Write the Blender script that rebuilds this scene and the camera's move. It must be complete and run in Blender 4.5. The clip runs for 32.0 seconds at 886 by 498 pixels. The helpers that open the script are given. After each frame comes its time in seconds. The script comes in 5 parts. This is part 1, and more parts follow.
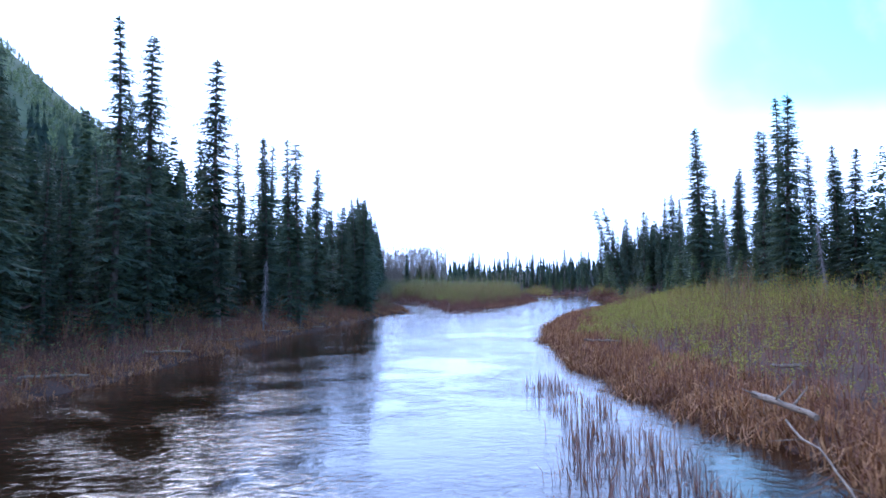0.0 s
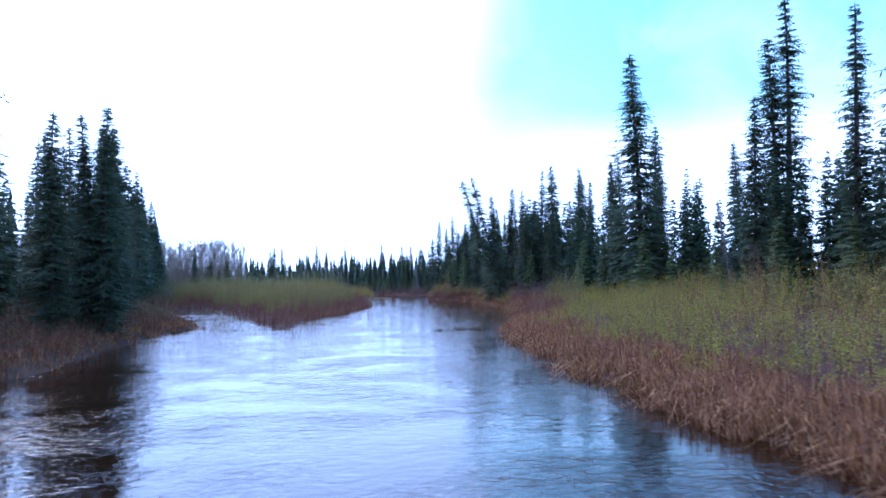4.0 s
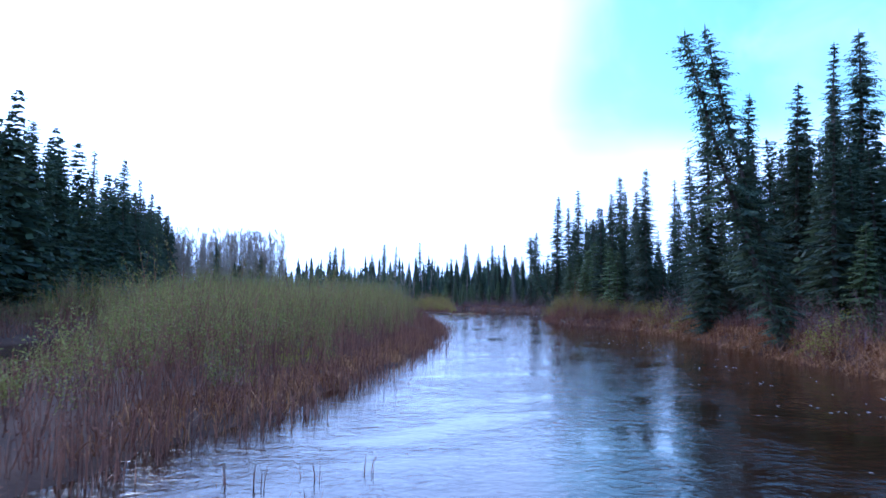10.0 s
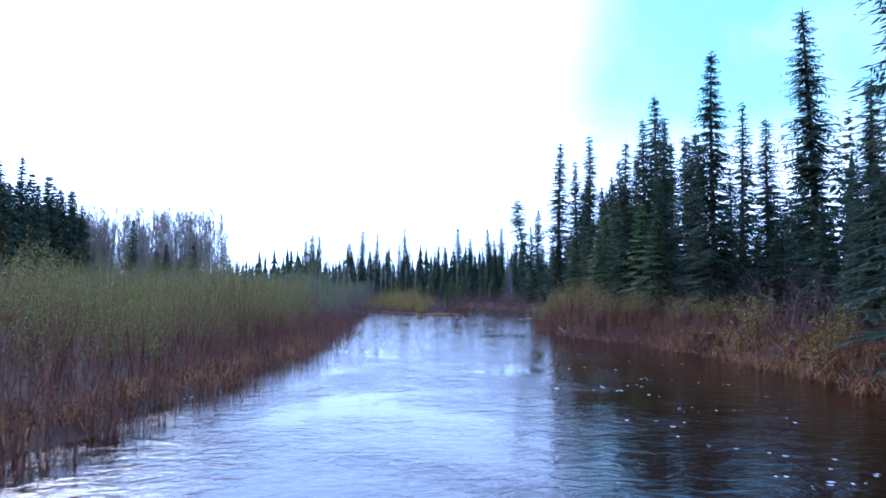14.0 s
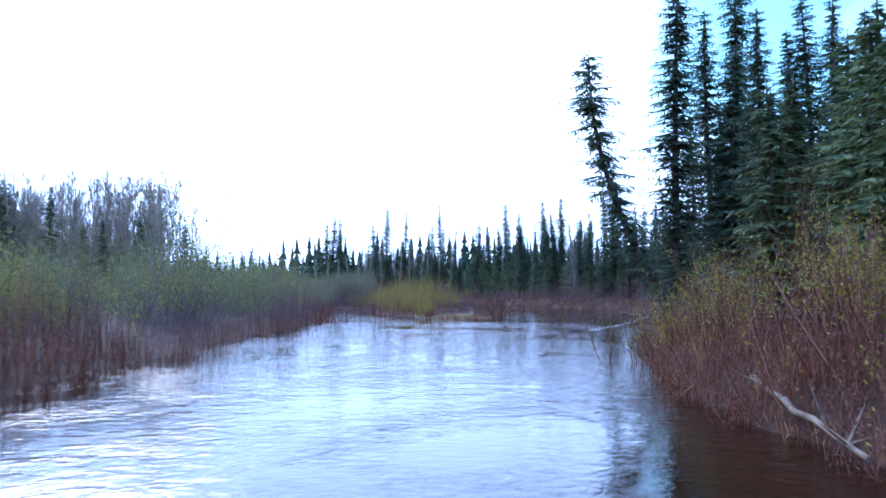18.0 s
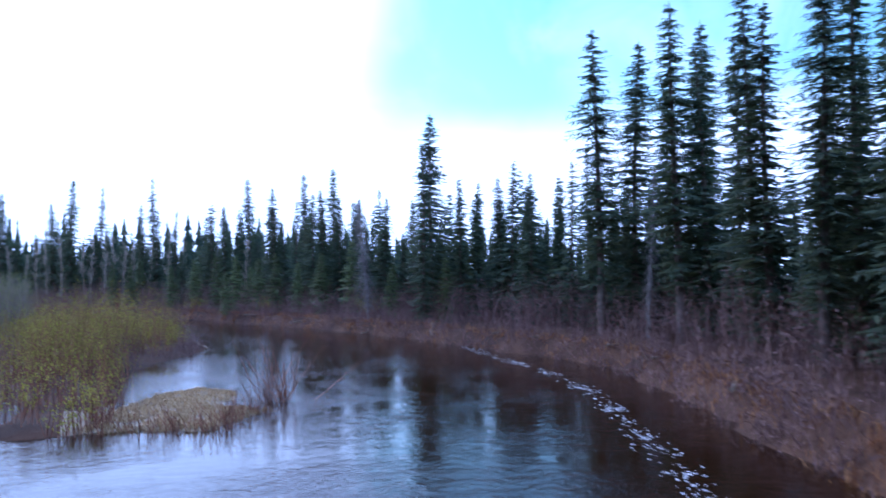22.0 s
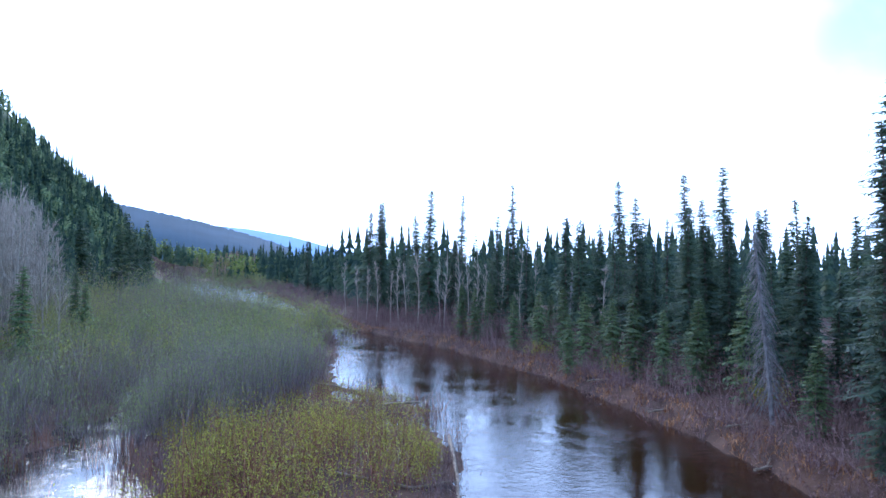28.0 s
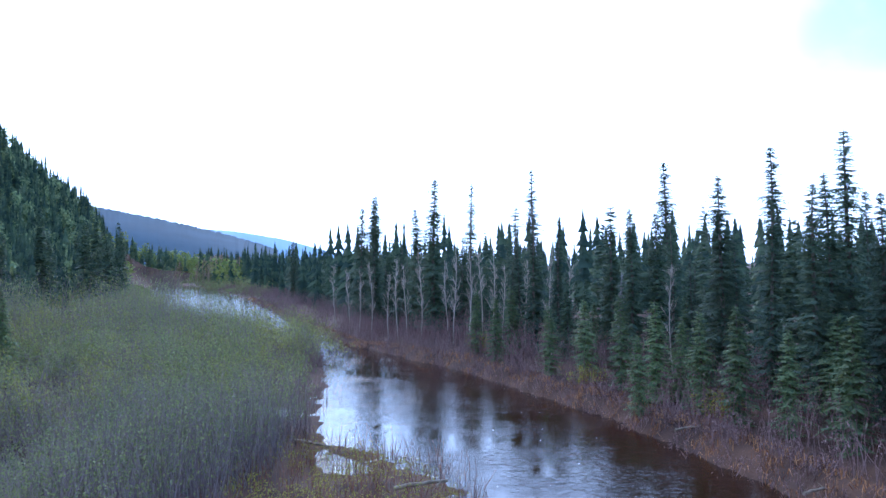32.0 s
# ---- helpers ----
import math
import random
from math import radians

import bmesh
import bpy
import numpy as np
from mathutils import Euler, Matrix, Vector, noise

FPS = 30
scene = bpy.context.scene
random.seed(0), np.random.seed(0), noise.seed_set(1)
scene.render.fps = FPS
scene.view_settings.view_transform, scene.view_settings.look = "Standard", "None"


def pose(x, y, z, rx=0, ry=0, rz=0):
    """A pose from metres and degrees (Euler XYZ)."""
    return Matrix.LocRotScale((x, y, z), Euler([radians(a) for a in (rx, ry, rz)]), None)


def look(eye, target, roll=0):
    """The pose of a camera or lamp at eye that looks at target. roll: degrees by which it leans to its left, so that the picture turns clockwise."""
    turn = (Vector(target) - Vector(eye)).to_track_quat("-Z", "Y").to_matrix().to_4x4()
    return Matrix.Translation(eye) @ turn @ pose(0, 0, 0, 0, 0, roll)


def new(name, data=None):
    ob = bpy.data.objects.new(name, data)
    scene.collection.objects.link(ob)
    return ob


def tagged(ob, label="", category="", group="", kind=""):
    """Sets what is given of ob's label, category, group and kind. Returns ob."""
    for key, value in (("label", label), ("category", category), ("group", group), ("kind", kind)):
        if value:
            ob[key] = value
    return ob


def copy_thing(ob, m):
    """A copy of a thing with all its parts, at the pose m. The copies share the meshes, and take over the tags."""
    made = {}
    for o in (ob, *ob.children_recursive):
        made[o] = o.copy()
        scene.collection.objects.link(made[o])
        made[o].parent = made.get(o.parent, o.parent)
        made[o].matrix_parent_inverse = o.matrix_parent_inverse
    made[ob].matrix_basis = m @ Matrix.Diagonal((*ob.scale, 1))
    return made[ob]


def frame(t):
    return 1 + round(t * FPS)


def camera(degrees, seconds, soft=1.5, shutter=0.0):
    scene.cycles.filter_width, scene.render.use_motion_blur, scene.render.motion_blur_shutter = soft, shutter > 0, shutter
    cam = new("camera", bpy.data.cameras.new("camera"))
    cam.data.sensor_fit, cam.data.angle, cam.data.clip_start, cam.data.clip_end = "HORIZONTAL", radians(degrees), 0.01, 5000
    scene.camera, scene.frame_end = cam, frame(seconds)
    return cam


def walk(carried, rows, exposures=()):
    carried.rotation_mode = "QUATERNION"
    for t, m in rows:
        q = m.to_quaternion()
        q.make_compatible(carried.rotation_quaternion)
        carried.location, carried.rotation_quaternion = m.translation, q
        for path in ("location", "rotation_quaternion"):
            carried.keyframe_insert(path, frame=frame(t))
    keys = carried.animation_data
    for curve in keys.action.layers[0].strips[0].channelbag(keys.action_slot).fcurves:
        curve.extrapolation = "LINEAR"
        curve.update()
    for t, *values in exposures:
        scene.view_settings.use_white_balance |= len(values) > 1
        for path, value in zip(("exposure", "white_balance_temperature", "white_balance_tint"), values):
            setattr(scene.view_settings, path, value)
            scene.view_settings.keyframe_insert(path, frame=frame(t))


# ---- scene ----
cam = camera(60.44, 32.0, soft=1.5, shutter=0.25)
# seconds, x, y, z, yaw, pitch, roll
PATH = [
    (0.0, 0.00, 0.00, 2.64, -0.00, 2.80, 0.47),
    (0.5, 0.34, 4.07, 2.47, 0.20, 3.22, 0.22),
    (1.0, 0.24, 8.20, 2.29, 0.52, 3.52, -0.07),
    (1.5, -0.33, 11.86, 2.21, 0.81, 3.65, -0.15),
    (2.0, -1.01, 15.38, 2.28, -4.33, 3.43, -0.01),
    (2.5, -1.43, 18.91, 2.38, -7.78, 2.93, 0.05),
    (4.5, -1.52, 34.52, 2.21, -16.25, 2.81, 1.05),
    (5.0, -0.66, 38.48, 2.19, -14.59, 3.01, 0.85),
    (5.5, 0.23, 42.38, 2.15, -12.84, 3.18, 0.63),
    (6.0, 1.22, 46.04, 2.12, -12.20, 3.35, 0.51),
    (6.5, 2.38, 49.83, 2.08, -11.68, 3.50, 0.53),
    (7.0, 3.68, 53.70, 2.04, -11.45, 3.61, 0.49),
    (7.5, 5.06, 57.74, 1.99, -10.49, 3.73, 0.34),
    (8.0, 6.18, 61.52, 2.04, -10.07, 3.87, 0.05),
    (8.5, 6.80, 65.26, 2.12, -9.78, 3.87, -0.27),
    (9.0, 6.92, 68.93, 2.16, -9.52, 3.84, -0.57),
    (9.5, 6.76, 72.44, 2.17, -9.40, 3.72, -0.62),
    (10.0, 6.72, 76.38, 2.25, -9.30, 3.61, -0.50),
    (10.5, 7.02, 80.19, 2.22, -9.78, 3.55, -0.27),
    (11.0, 8.05, 83.55, 2.14, -10.18, 3.57, -0.19),
    (11.5, 9.29, 86.51, 2.13, -10.04, 3.56, -0.33),
    (12.0, 10.70, 89.33, 2.13, -9.97, 3.51, -0.33),
    (12.5, 12.27, 92.16, 2.15, -9.78, 3.45, -0.24),
    (13.0, 13.85, 95.22, 2.16, -8.70, 3.37, -0.06),
    (13.5, 15.16, 98.34, 2.12, -8.37, 3.41, -0.05),
    (14.0, 15.91, 101.63, 2.14, -8.14, 3.31, -0.22),
    (14.5, 16.30, 104.85, 2.20, -7.96, 2.82, -0.45),
    (16.5, 18.91, 119.92, 2.16, -15.53, 2.53, 0.03),
    (17.0, 20.15, 123.37, 1.86, -12.59, 2.90, 0.20),
    (17.5, 21.38, 126.90, 1.71, -8.23, 3.06, 0.14),
    (18.0, 22.69, 130.50, 1.73, -3.46, 3.02, -0.03),
    (18.5, 23.93, 134.11, 1.82, -3.30, 2.85, -0.21),
    (19.0, 24.56, 137.68, 1.96, -3.21, 2.57, -0.39),
    (19.5, 24.68, 141.05, 1.89, -3.09, 2.79, -0.43),
    (20.0, 24.32, 144.41, 1.88, -3.03, 2.80, -0.49),
    (20.5, 23.66, 147.79, 1.94, -3.00, 2.67, -0.30),
    (21.0, 23.44, 151.03, 1.99, -10.23, 2.32, -0.03),
    (21.5, 23.82, 154.07, 2.44, -29.86, 1.90, 0.19),
    (22.0, 24.74, 156.85, 3.28, -23.76, 2.16, 0.42),
    (22.5, 26.58, 159.66, 4.33, -9.91, 1.85, -0.02),
    (23.0, 28.30, 162.35, 5.41, 2.60, 2.65, 0.06),
    (23.5, 30.15, 164.82, 6.23, 9.06, 2.07, 0.22),
    (24.0, 32.07, 167.03, 6.70, 14.39, 2.36, 0.10),
    (24.5, 33.70, 168.68, 6.87, 14.78, 2.15, -0.08),
    (25.0, 34.72, 169.49, 6.91, 17.67, 2.22, -0.18),
    (25.5, 35.35, 169.88, 6.88, 17.87, 1.85, -0.49),
    (27.5, 32.35, 171.95, 6.63, 6.29, 1.34, -0.44),
    (28.0, 30.99, 173.49, 6.61, 6.62, 1.27, -0.46),
    (28.5, 29.62, 175.23, 6.56, 4.60, 1.49, -0.11),
    (29.0, 28.54, 176.93, 6.60, 4.54, 1.64, 0.09),
    (29.5, 28.02, 178.30, 6.56, 4.68, 1.56, 0.05),
    (30.0, 27.94, 179.33, 6.50, 4.88, 1.58, 0.01),
    (30.5, 28.02, 180.41, 6.48, 5.17, 1.61, -0.08),
    (31.0, 28.03, 181.65, 6.50, 5.38, 1.66, -0.03),
    (31.5, 28.08, 183.14, 6.65, 5.64, 1.72, 0.16),
    (32.0, 28.27, 184.85, 6.88, 5.85, 1.21, 0.54),
]
walk(cam, [(t, pose(x, y, z, 90 + pitch, roll, yaw)) for t, x, y, z, yaw, pitch, roll in PATH],
     [(0.0, 1.3, 5300, 20), (4.0, 1.16, 5150, 20), (8.0, 1.06, 5000, 19), (14.0, 1.12, 5100, 19), (17.0, 1.42, 5200, 17), (19.0, 1.4, 5200, 17), (21.0, 1.02, 5150, 20), (22.0, 1.1, 5300, 22), (23.5, 1.6, 5450, 14), (32.0, 1.55, 5450, 14)])

# ---- sky and sun ----
SUN_AZ, SUN_EL = radians(24), radians(30)      # azimuth to the left of +y, elevation
world = bpy.data.worlds.new("overcast_sky")
scene.world = world
world.use_nodes = True
wn, wl = world.node_tree.nodes, world.node_tree.links
wn.clear()
w_out = wn.new("ShaderNodeOutputWorld")
w_bg = wn.new("ShaderNodeBackground")
w_sky = wn.new("ShaderNodeTexSky")
w_sky.sky_type, w_sky.sun_disc = "NISHITA", False
w_sky.sun_elevation, w_sky.sun_rotation = SUN_EL, -SUN_AZ
w_sky.air_density, w_sky.dust_density = 1.0, 1.0
w_tc = wn.new("ShaderNodeTexCoord")
w_sep = wn.new("ShaderNodeSeparateXYZ")
wl.new(w_tc.outputs["Generated"], w_sep.inputs[0])


def w_math(op, a, b=None):
    n = wn.new("ShaderNodeMath")
    n.operation = op
    for i, v in enumerate((a, b)):
        if v is None:
            continue
        if isinstance(v, (int, float)):
            n.inputs[i].default_value = v
        else:
            wl.new(v, n.inputs[i])
    return n.outputs[0]


def w_ramp(v, lo, hi):
    n = wn.new("ShaderNodeMapRange")
    n.interpolation_type = "SMOOTHSTEP"
    n.inputs["From Min"].default_value, n.inputs["From Max"].default_value = lo, hi
    wl.new(v, n.inputs["Value"])
    return n.outputs["Result"]


w_noise = wn.new("ShaderNodeTexNoise")
w_noise.inputs["Scale"].default_value, w_noise.inputs["Detail"].default_value = 2.2, 5
wl.new(w_tc.outputs["Generated"], w_noise.inputs["Vector"])
ragged = w_math("MULTIPLY", w_math("SUBTRACT", w_noise.outputs["Fac"], 0.5), 0.16)
# the cloud sheet ends on the right-hand side of the valley, above a low bank of cloud
east = w_math("ADD", w_math("DIVIDE", w_sep.outputs["X"], w_math("ADD", w_math("ABSOLUTE", w_sep.outputs["Y"]), 0.05)), ragged)
east = w_math("SUBTRACT", east, w_math("MULTIPLY", w_sep.outputs["Z"], 0.16))
w_wisp = wn.new("ShaderNodeTexNoise")
w_wisp.inputs["Scale"].default_value, w_wisp.inputs["Detail"].default_value, w_wisp.inputs["Distortion"].default_value = 5.0, 6, 0.8
wl.new(w_tc.outputs["Generated"], w_wisp.inputs["Vector"])
gap = w_math("MULTIPLY", w_ramp(east, 0.215, 0.345), w_ramp(w_math("ADD", w_sep.outputs["Z"], ragged), 0.15, 0.24))
gap = w_math("MULTIPLY", gap, w_math("SUBTRACT", 1.0, w_math("MULTIPLY", w_ramp(w_wisp.outputs["Fac"], 0.45, 0.8), 0.4)))
w_mix = wn.new("ShaderNodeMix")
w_mix.data_type = "RGBA"
w_mul = wn.new("ShaderNodeMix")
w_mul.data_type, w_mul.blend_type = "RGBA", "MULTIPLY"
w_mul.inputs["Factor"].default_value = 1.0
wl.new(w_sky.outputs["Color"], w_mul.inputs["A"])
w_mul.inputs["B"].default_value = (0.084, 0.133, 0.143, 1)
w_cloud = wn.new("ShaderNodeMix")
w_cloud.data_type = "RGBA"
w_n2 = wn.new("ShaderNodeTexNoise")
w_n2.inputs["Scale"].default_value, w_n2.inputs["Detail"].default_value = 3.5, 4
wl.new(w_tc.outputs["Generated"], w_n2.inputs["Vector"])
wl.new(w_n2.outputs["Fac"], w_cloud.inputs["Factor"])
w_cloud.inputs["A"].default_value = (0.645, 0.85, 1.24, 1)
w_cloud.inputs["B"].default_value = (0.8, 1.04, 1.45, 1)
# the cloud thins to blue overhead and is dimmer away from the sun
w_high = wn.new("ShaderNodeMix")
w_high.data_type = "RGBA"
wl.new(w_math("MULTIPLY", w_ramp(w_sep.outputs["Z"], 0.22, 0.75), 0.9), w_high.inputs["Factor"])
wl.new(w_cloud.outputs["Result"], w_high.inputs["A"])
w_high.inputs["B"].default_value = (0.38, 0.6, 1.1, 1)
w_back = wn.new("ShaderNodeMix")
w_back.data_type, w_back.blend_type = "RGBA", "MULTIPLY"
wl.new(w_ramp(w_math("MULTIPLY", w_sep.outputs["Y"], -1.0), -0.3, 0.9), w_back.inputs["Factor"])
wl.new(w_high.outputs["Result"], w_back.inputs["A"])
w_back.inputs["B"].default_value = (1.0, 1.0, 1.02, 1)
# brighter cloud round the veiled sun
w_dot = wn.new("ShaderNodeVectorMath")
w_dot.operation = "DOT_PRODUCT"
wl.new(w_tc.outputs["Generated"], w_dot.inputs[0])
w_dot.inputs[1].default_value = (-math.sin(SUN_AZ) * math.cos(SUN_EL), math.cos(SUN_AZ) * math.cos(SUN_EL), math.sin(SUN_EL))
w_glow = wn.new("ShaderNodeVectorMath")
w_glow.operation = "SCALE"
wl.new(w_back.outputs["Result"], w_glow.inputs[0])
wl.new(w_math("ADD", w_math("MULTIPLY", w_ramp(w_dot.outputs["Value"], 0.7, 1.0), 0.25), 1.0), w_glow.inputs["Scale"])
wl.new(gap, w_mix.inputs["Factor"])
wl.new(w_glow.outputs["Vector"], w_mix.inputs["A"])
wl.new(w_mul.outputs["Result"], w_mix.inputs["B"])
wl.new(w_mix.outputs["Result"], w_bg.inputs["Color"])
w_bg.inputs["Strength"].default_value = 1.0
wl.new(w_bg.outputs[0], w_out.inputs[0])

sun = new("sun", bpy.data.lights.new("sun", "SUN"))
sun.data.energy, sun.data.angle, sun.data.color = 0.95, radians(28), (1.0, 0.93, 0.82)
sun_dir = Vector((-math.sin(SUN_AZ) * math.cos(SUN_EL), math.cos(SUN_AZ) * math.cos(SUN_EL), math.sin(SUN_EL)))
sun.matrix_world = look(sun_dir * 100, (0, 0, 0))


# ---- materials ----
def material(name, c1, c2, scale=3.0, rough=0.8, bump=0.3, bump_scale=30.0, island=0.0, obrand=0.0, detail=5, spec=0.3, trans=None):
    """Two-tone noise colour with fine relief. island / obrand: lightness change from piece to piece, from object to object."""
    m = bpy.data.materials.new(name)
    m.use_nodes = True
    n, l = m.node_tree.nodes, m.node_tree.links
    b = n["Principled BSDF"]
    tc = n.new("ShaderNodeTexCoord")
    tex = n.new("ShaderNodeTexNoise")
    tex.inputs["Scale"].default_value, tex.inputs["Detail"].default_value = scale, detail
    l.new(tc.outputs["Object"], tex.inputs["Vector"])
    ramp = n.new("ShaderNodeValToRGB")
    ramp.color_ramp.elements[0].position, ramp.color_ramp.elements[1].position = 0.32, 0.68
    ramp.color_ramp.elements[0].color, ramp.color_ramp.elements[1].color = (*c1, 1), (*c2, 1)
    fac = tex.outputs["Fac"]
    geo = n.new("ShaderNodeNewGeometry")
    if island:
        mixf = n.new("ShaderNodeMix")
        mixf.inputs["Factor"].default_value = island
        l.new(fac, mixf.inputs["A"])
        l.new(geo.outputs["Random Per Island"], mixf.inputs["B"])
        fac = mixf.outputs["Result"]
    l.new(fac, ramp.inputs["Fac"])
    col = ramp.outputs["Color"]
    if obrand:
        oi = n.new("ShaderNodeObjectInfo")
        hsv = n.new("ShaderNodeHueSaturation")
        mr = n.new("ShaderNodeMapRange")
        mr.inputs["To Min"].default_value, mr.inputs["To Max"].default_value = 1 - obrand, 1 + obrand
        l.new(oi.outputs["Random"], mr.inputs["Value"])
        l.new(mr.outputs["Result"], hsv.inputs["Value"])
        l.new(col, hsv.inputs["Color"])
        col = hsv.outputs["Color"]
    l.new(col, b.inputs["Base Color"])
    b.inputs["Roughness"].default_value = rough
    b.inputs["Specular IOR Level"].default_value = spec
    if bump:
        bn = n.new("ShaderNodeTexNoise")
        bn.inputs["Scale"].default_value, bn.inputs["Detail"].default_value = bump_scale, 4
        l.new(tc.outputs["Object"], bn.inputs["Vector"])
        bp = n.new("ShaderNodeBump")
        bp.inputs["Strength"].default_value, bp.inputs["Distance"].default_value = bump, 0.05
        l.new(bn.outputs["Fac"], bp.inputs["Height"])
        l.new(bp.outputs["Normal"], b.inputs["Normal"])
    if trans:
        tr = n.new("ShaderNodeBsdfTranslucent")
        l.new(col, tr.inputs["Color"])
        mx = n.new("ShaderNodeMixShader")
        mx.inputs[0].default_value = trans
        l.new(b.outputs[0], mx.inputs[1])
        l.new(tr.outputs[0], mx.inputs[2])
        l.new(mx.outputs[0], n["Material Output"].inputs["Surface"])
    return m


M_NEEDLE = material("spruce_needles", (0.05, 0.075, 0.048), (0.1, 0.13, 0.068), 1.2, 0.7, 0, island=0.6, obrand=0.3, trans=0.42)
M_NEEDLE_FAR = material("far_spruce_needles", (0.046, 0.073, 0.046), (0.096, 0.13, 0.065), 0.05, 0.75, 0, island=0.7, trans=0.42)
# lighter copy of the far needles: haze over the hill put into the colour
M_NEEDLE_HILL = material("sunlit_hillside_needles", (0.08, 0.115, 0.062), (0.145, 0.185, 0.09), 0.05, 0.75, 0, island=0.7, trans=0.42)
M_YOUNG = material("young_spruce_needles", (0.08, 0.115, 0.048), (0.17, 0.21, 0.08), 1.2, 0.7, 0, island=0.6, obrand=0.3, trans=0.35)
M_BARK = material("spruce_bark", (0.09, 0.07, 0.055), (0.2, 0.16, 0.13), 6, 0.9, 0.6, 25, obrand=0.2)
M_DEAD = material("weathered_dead_wood", (0.13, 0.11, 0.10), (0.3, 0.265, 0.235), 4, 0.9, 0.5, 20)
M_LOG = material("tan_driftwood", (0.15, 0.1, 0.065), (0.33, 0.24, 0.16), 4, 0.9, 0.5, 20)
M_ASPEN = material("pale_aspen_bark", (0.27, 0.21, 0.16), (0.48, 0.385, 0.295), 3, 0.85, 0.3, 20, island=0.4)
M_STEM = material("willow_stems", (0.14, 0.052, 0.032), (0.32, 0.135, 0.075), 0.25, 0.8, 0, island=0.6)
M_STEM_GREY = material("grey_willow_stems", (0.13, 0.085, 0.078), (0.27, 0.195, 0.18), 0.25, 0.8, 0, island=0.6)
M_BRUSH = material("grey_brown_twigs", (0.13, 0.068, 0.055), (0.27, 0.155, 0.13), 0.25, 0.8, 0, island=0.6)
M_LEAF = material("willow_leaves", (0.112, 0.13, 0.042), (0.28, 0.29, 0.1), 0.45, 0.6, 0, island=0.5, trans=0.35)
M_LEAF_O = material("olive_willow_leaves", (0.17, 0.168, 0.034), (0.34, 0.315, 0.078), 0.12, 0.6, 0, island=0.5, trans=0.35)
M_LEAF_Y = material("yellow_willow_leaves", (0.22, 0.2, 0.025), (0.42, 0.36, 0.055), 0.3, 0.6, 0, island=0.5, trans=0.35)
M_GRASS = material("dry_sedge", (0.17, 0.06, 0.022), (0.46, 0.215, 0.08), 0.35, 0.85, 0, island=0.6, trans=0.15)
M_GROUND = material("mossy_ground", (0.04, 0.017, 0.009), (0.105, 0.047, 0.024), 0.6, 0.95, 0.8, 9, detail=8)
M_SAND = material("wet_sand", (0.2, 0.14, 0.085), (0.34, 0.25, 0.15), 1.5, 0.7, 0.4, 40)
M_STUBBLE = material("tan_stubble", (0.36, 0.23, 0.11), (0.58, 0.42, 0.23), 0.8, 0.85, 0, island=0.6, trans=0.15)
M_FOAM_GLINT = material("river_foam", (0.6, 0.58, 0.55), (0.8, 0.8, 0.8), 5, 0.7, 0.5, 30)


